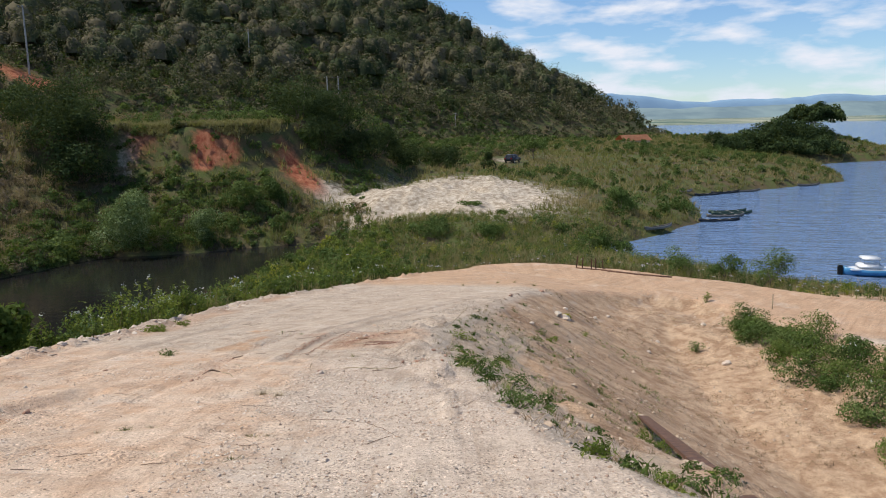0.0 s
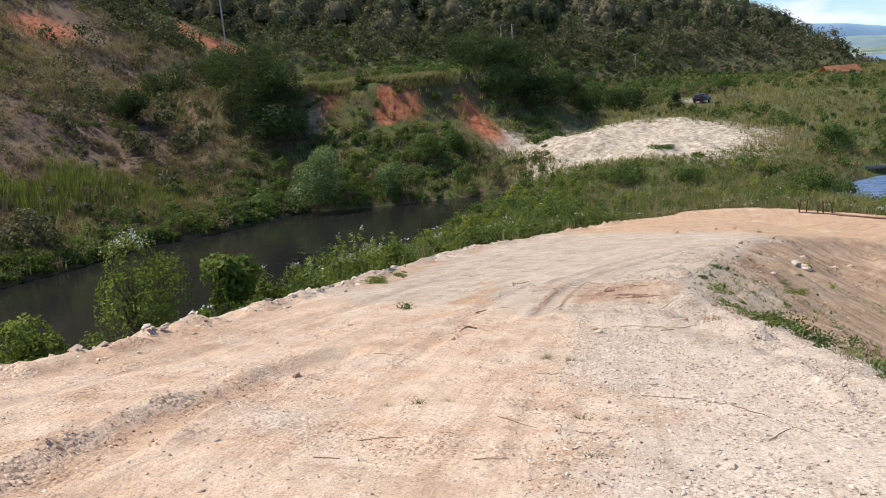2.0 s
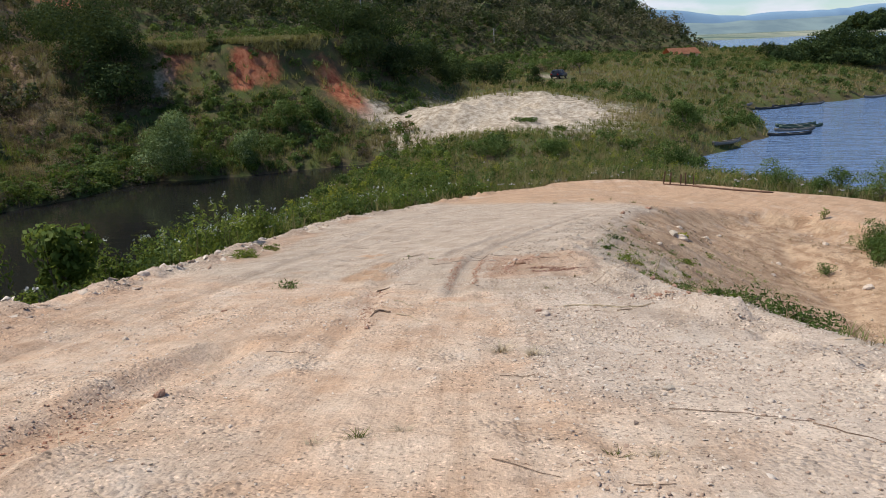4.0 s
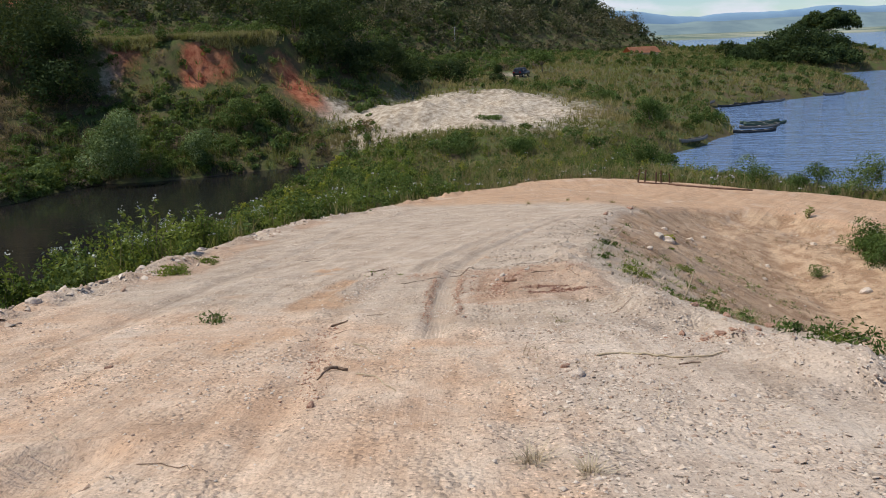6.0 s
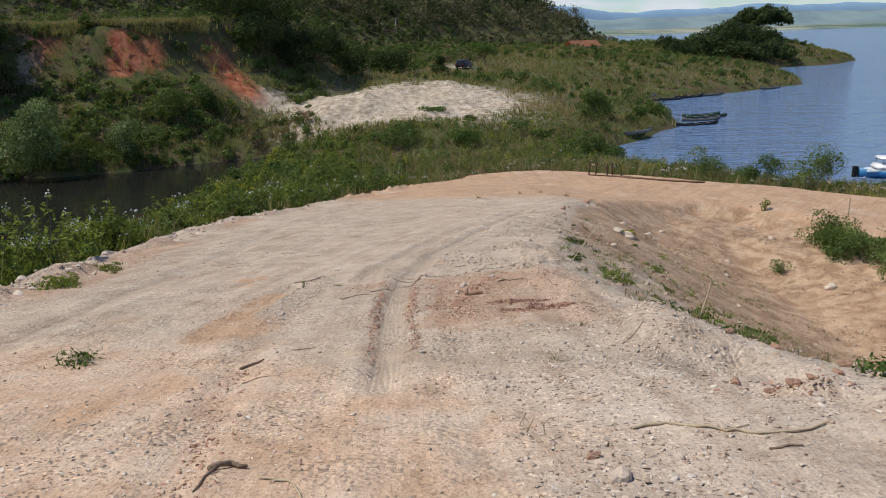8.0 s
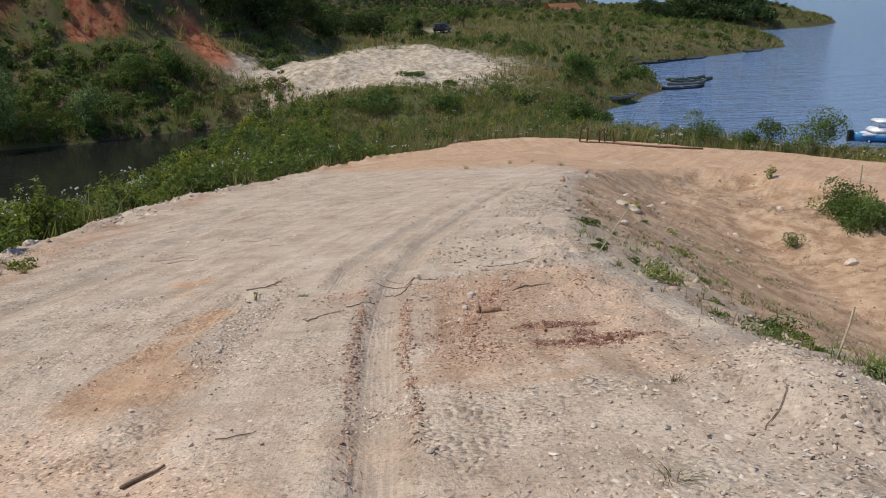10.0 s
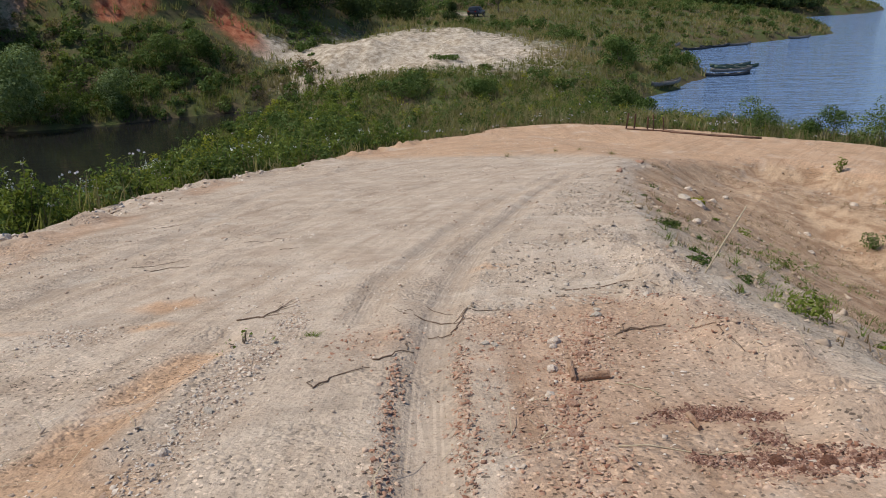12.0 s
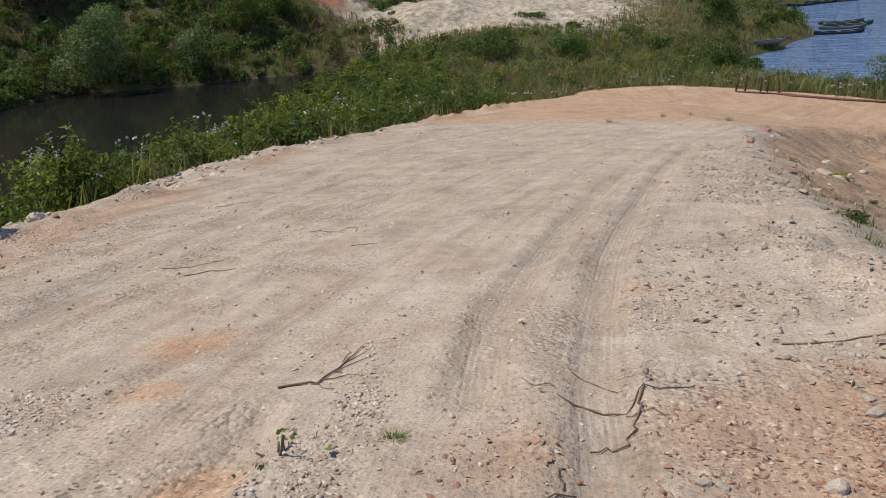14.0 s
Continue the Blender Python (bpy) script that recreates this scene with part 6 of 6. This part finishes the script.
# ---- poles ----
def utility_pole(x, y, h, r, label, arm=1.6, twin=0.0):
    z = z_at(x, y)
    e = empty("utility_pole", pose(x, y, z), label, "pole")
    for off in ((-twin / 2, twin / 2) if twin else (0,)):
        solid("post", mesh_of("post", *tubes([([(off, 0, -0.3), (off, 0, h * 0.5), (off, 0, h)], r, r * 0.65)], 8)), CONCRETE, e)
    bm = bmesh.new()
    bmesh.ops.create_cube(bm, size=1)
    bmesh.ops.scale(bm, vec=(arm, 0.10, 0.12), verts=bm.verts)
    bmesh.ops.translate(bm, vec=(0, -r, h - 0.35), verts=bm.verts)
    bar = part("crossarm", bm, BARK, e)
    for off in (-0.42, 0.0, 0.42):
        bm = bmesh.new()
        bmesh.ops.create_cone(bm, cap_ends=True, segments=8, radius1=0.07, radius2=0.04, depth=0.2)
        bmesh.ops.translate(bm, vec=(off * arm, -r, h - 0.19), verts=bm.verts)
        part("insulator", bm, CONCRETE, bar)


utility_pole(-76.5, 147, 12.5, 0.20, "tall grey concrete power pole on the slope")
utility_pole(-25.5, 190, 5.2, 0.18, "twin concrete power poles joined by a crossarm", 4.4, 2.7)
utility_pole(4.5, 200, 3.4, 0.15, "short pale power pole in the scrub", 0.9)
utility_pole(-47, 197, 7.0, 0.16, "thin power pole rising from the woods", 1.8)


# ---- house, car ----
def gable(w, d, wall_h, roof_h, over):
    bm = bmesh.new()
    p = [(-w / 2 - over, -d / 2 - over, wall_h), (w / 2 + over, -d / 2 - over, wall_h), (w / 2 + over, 0, wall_h + roof_h), (-w / 2 - over, 0, wall_h + roof_h), (-w / 2 - over, d / 2 + over, wall_h), (w / 2 + over, d / 2 + over, wall_h)]
    v = [bm.verts.new(c) for c in p]
    bm.faces.new((v[0], v[1], v[2], v[3]))
    bm.faces.new((v[3], v[2], v[5], v[4]))
    bmesh.ops.solidify(bm, geom=bm.faces[:], thickness=0.15)
    return bm


def box(bm, x0, x1, y0, y1, z0, z1):
    r = bmesh.ops.create_cube(bm, size=1)["verts"]
    bmesh.ops.scale(bm, vec=(x1 - x0, y1 - y0, z1 - z0), verts=r)
    bmesh.ops.translate(bm, vec=((x0 + x1) / 2, (y0 + y1) / 2, (z0 + z1) / 2), verts=r)


ROOF = two_scale("roof_tiles", (0.40, 0.17, 0.09), (0.52, 0.26, 0.15), 2.5)
PLASTER = two_scale("plaster", (0.55, 0.48, 0.38), (0.66, 0.60, 0.50), 1.5)


def house():
    e = empty("house", pose(52, 205, z_at(52, 205) - 1.5, 0, 0, 12), "small house with an orange tiled roof below the hill", "house")
    w, d, hw = 7.0, 5.0, 2.3
    bm = bmesh.new()
    for a in ((-w / 2, w / 2, -d / 2, -d / 2 + 0.2), (-w / 2, w / 2, d / 2 - 0.2, d / 2), (-w / 2, -w / 2 + 0.2, -d / 2 + 0.2, d / 2 - 0.2), (w / 2 - 0.2, w / 2, -d / 2 + 0.2, d / 2 - 0.2)):
        box(bm, *a, -0.3, hw)
    part("wall", bm, PLASTER, e)
    part("roof", gable(w, d, hw, 1.5, 0.5), ROOF, e, "orange clay tile roof")
    bm = bmesh.new()
    box(bm, -0.5, 0.4, -d / 2 - 0.04, -d / 2 - 0.004, 0, 2.0)
    part("door", bm, BARK, e)


PAINT = two_scale("car_paint", (0.035, 0.04, 0.055), (0.05, 0.055, 0.07), 1.0, 0.3, 0.5, 0.3, 0.0)
TYRE = two_scale("tyre_rubber", (0.02, 0.02, 0.02), (0.035, 0.033, 0.03), 6)
GLASS, gnt, gb = material("dark_glass", 0.08, 0.5)
gb.inputs["Base Color"].default_value = (0.03, 0.035, 0.04, 1)
CHROME = two_scale("light_metal", (0.45, 0.45, 0.46), (0.6, 0.6, 0.6), 3, 0.35, 0.5, 0.9, 0.0)
LAMP_RED = two_scale("tail_lamp", (0.3, 0.02, 0.02), (0.35, 0.03, 0.02), 4, 0.3)


def car():
    e = empty("car", pose(13.4, 139.5, z_at(13.4, 139.5), 0, 0, 62), "dark blue hatchback parked on the grass track", "car")
    side = [(-2.0, 0.35), (-2.02, 0.8), (-1.9, 0.98), (-1.55, 1.45), (-1.2, 1.52), (0.2, 1.52), (0.55, 1.42), (1.05, 0.98), (1.9, 0.86), (2.03, 0.65), (2.0, 0.35)]
    bm = bmesh.new()
    left = [bm.verts.new((x, -0.82 + (0.14 if z > 1.1 else 0), z)) for x, z in side]
    right = [bm.verts.new((x, 0.82 - (0.14 if z > 1.1 else 0), z)) for x, z in side]
    n = len(side)
    for k in range(n):
        bm.faces.new((left[k], left[(k + 1) % n], right[(k + 1) % n], right[k]))
    bm.faces.new(left[::-1]), bm.faces.new(right)
    bmesh.ops.recalc_face_normals(bm, faces=bm.faces)
    bmesh.ops.bevel(bm, geom=bm.edges[:], offset=0.05, segments=2, affect="EDGES")
    part("body", bm, PAINT, e, smooth=True)
    for sgn in (-1, 1):
        for x0, x1 in ((-1.4, -0.55), (-0.48, 0.5)):
            bm = bmesh.new()
            y = sgn * 0.755
            v = [bm.verts.new(c) for c in ((x0, y + sgn * 0.055, 1.02), (x1, y + sgn * 0.055, 1.02), (x1 - 0.12, y - sgn * 0.06, 1.42), (x0 + 0.08, y - sgn * 0.06, 1.42))]
            bm.faces.new(v)
            bmesh.ops.solidify(bm, geom=bm.faces[:], thickness=0.03)
            part("side_window", bm, GLASS, e)
        bm = bmesh.new()
        box(bm, -2.05, -1.99, sgn * 0.6 - 0.14, sgn * 0.6 + 0.14, 0.72, 0.92)
        part("tail_lamp", bm, LAMP_RED, e)
    for x0, z0, x1, z1, name in ((-1.95, 1.0, -1.6, 1.43, "rear_window"), (1.02, 1.04, 0.62, 1.42, "windscreen")):
        bm = bmesh.new()
        off = -0.04 if x0 < 0 else 0.04
        v = [bm.verts.new(c) for c in ((x0 + off, -0.6, z0), (x0 + off, 0.6, z0), (x1 + off, 0.55, z1), (x1 + off, -0.55, z1))]
        bm.faces.new(v)
        bmesh.ops.solidify(bm, geom=bm.faces[:], thickness=0.02)
        part(name, bm, GLASS, e)
    for x in (-1.25, 1.3):
        for y in (-0.74, 0.74):
            bm = bmesh.new()
            bmesh.ops.create_cone(bm, cap_ends=True, segments=20, radius1=0.31, radius2=0.31, depth=0.2, matrix=pose(x, y, 0.31, 90, 0, 0))
            bmesh.ops.bevel(bm, geom=bm.edges[:], offset=0.02, segments=1, affect="EDGES")
            wheel = part("wheel", bm, TYRE, e)
            bm = bmesh.new()
            bmesh.ops.create_cone(bm, cap_ends=True, segments=16, radius1=0.19, radius2=0.17, depth=0.22, matrix=pose(x, y, 0.31, 90, 0, 0))
            part("rim", bm, CHROME, wheel)


house()
car()


# ---- boats ----
def hull_mesh(name, length, beam, depth, rise, thick=0.03):
    """An open dugout-like hull with pointed, lifted ends."""
    n, m = 17, 9
    outer, inner = [], []
    for i in range(n):
        s = -1 + 2 * i / (n - 1)
        w = beam / 2 * max(0.03, (1 - abs(s) ** 2.6))
        top = depth + rise * abs(s) ** 3
        low = rise * 0.75 * abs(s) ** 4
        for rows, k in ((outer, 0), (inner, thick)):
            row = []
            for j in range(m):
                q = -math.pi / 2 + math.pi * j / (m - 1)
                ww = max(w - k, 0.008)
                row.append((s * (length / 2 - k * 1.5), math.sin(q) * ww, top - (top - low - k) * math.cos(q) ** 0.7 if abs(q) < 1.57 else top))
            rows.append(row)
    v = np.array(outer + inner).reshape(-1, 3)
    idx = np.arange(n * m).reshape(n, m)
    f1 = np.stack([idx[:-1, :-1], idx[1:, :-1], idx[1:, 1:], idx[:-1, 1:]], -1).reshape(-1, 4)
    k2 = idx + n * m
    f2 = np.stack([k2[:-1, :-1], k2[:-1, 1:], k2[1:, 1:], k2[1:, :-1]], -1).reshape(-1, 4)
    rim = [np.stack([idx[:-1, c], k2[:-1, c], k2[1:, c], idx[1:, c]], -1) for c in (0, m - 1)]
    ends = [np.stack([idx[r, :-1], idx[r, 1:], k2[r, 1:], k2[r, :-1]], -1) for r in (0, n - 1)]
    return mesh_of(name, v, np.concatenate([f1, f2, *rim, *ends]))


HULL_DARK = two_scale("dark_boat_wood", (0.035, 0.04, 0.045), (0.07, 0.075, 0.08), 2.0)
HULL_GREEN = two_scale("green_boat_wood", (0.06, 0.10, 0.075), (0.12, 0.16, 0.12), 2.0)
HULL_GREY = two_scale("weathered_boat_wood", (0.17, 0.16, 0.145), (0.27, 0.25, 0.22), 2.0)


def canoe(x, y, turn, length, mat, label, afloat=True):
    z = WATER_Z - 0.10 if afloat else max(z_at(x, y) - 0.03, WATER_Z - 0.05)
    e = empty("canoe", pose(x, y, z, 0, 0, turn), label, "boat", "wooden canoes at the shore")
    solid("hull", hull_mesh("hull", length, length * 0.17, 0.34, 0.24), mat, e, smooth=True)
    for at in (-0.27, 0.0, 0.27):
        w = length * 0.17 / 2 * (1 - abs(2 * at) ** 2.6) * 0.98
        bm = bmesh.new()
        box(bm, at * length - 0.1, at * length + 0.1, -w, w, 0.33, 0.36)
        part("seat", bm, HULL_GREY, e)


for x, y, a, ln, mat, lab, fl in ((33.6, 91.2, 4, 5.2, HULL_DARK, "dark wooden canoe moored in shallow water", True), (35.9, 95.2, 6, 5.0, HULL_GREY, "weathered grey canoe moored near the shore", True), (37.6, 97.6, 8, 5.6, HULL_GREEN, "long green canoe moored beside another", True),
                                  (37.8, 99.6, 10, 5.4, HULL_GREEN, "long green canoe with lifted bow", True), (23.6, 82.0, 35, 4.6, HULL_GREY, "grey old canoe lying on the shore", False), (43.2, 122.4, 20, 5.2, HULL_DARK, "dark canoe pulled up at the bank", False),
                                  (47.0, 125.0, 18, 5.6, HULL_DARK, "dark canoe pulled up at the bank", False), (51.5, 127.0, 22, 5.4, HULL_GREY, "weathered canoe pulled up at the bank", False), (39.0, 121.0, 40, 4.4, HULL_GREY, "pale canoe resting in the grass", False), (66.0, 135.8, 24, 5.6, HULL_GREY, "weathered canoe at the grassy point", False)):
    canoe(x, y, a, ln, mat, lab, fl)

WHITE = two_scale("white_gelcoat", (0.74, 0.75, 0.76), (0.80, 0.80, 0.79), 1.2, 0.35, 0.5)
BLUE = two_scale("blue_gelcoat", (0.05, 0.22, 0.45), (0.07, 0.28, 0.52), 1.2, 0.35, 0.5)


def motor_boat():
    e = empty("motor_boat", pose(33.8, 58.2, WATER_Z - 0.12, 0, 0, -12), "white and blue motor boat with a white canopy", "boat")
    solid("hull", hull_mesh("hull", 5.0, 1.9, 0.62, 0.2, 0.06), BLUE, e, smooth=True)
    bm = bmesh.new()
    box(bm, -2.0, 1.6, -0.78, 0.78, 0.56, 0.68)
    bmesh.ops.bevel(bm, geom=bm.edges[:], offset=0.05, segments=2, affect="EDGES")
    part("deck", bm, WHITE, e)
    bm = bmesh.new()
    box(bm, -1.35, 0.35, -0.7, 0.7, 0.66, 1.05)
    bmesh.ops.bevel(bm, geom=bm.edges[:], offset=0.12, segments=3, affect="EDGES")
    part("cabin", bm, WHITE, e, smooth=True)
    bm = bmesh.new()
    box(bm, -1.15, 0.2, -0.66, 0.66, 1.38, 1.58)
    bmesh.ops.bevel(bm, geom=bm.edges[:], offset=0.09, segments=3, affect="EDGES")
    part("canopy", bm, WHITE, e, smooth=True)
    for x in (-1.0, 0.05):
        for y in (-0.55, 0.55):
            solid("canopy_post", mesh_of("canopy_post", *tubes([([(x, y, 1.0), (x, y, 1.42)], 0.03, 0.03)])), CHROME, e)
    bm = bmesh.new()
    box(bm, -2.75, -2.4, -0.16, 0.16, 0.1, 0.9)
    bmesh.ops.bevel(bm, geom=bm.edges[:], offset=0.05, segments=2, affect="EDGES")
    part("outboard_motor", bm, TYRE, e)


motor_boat()
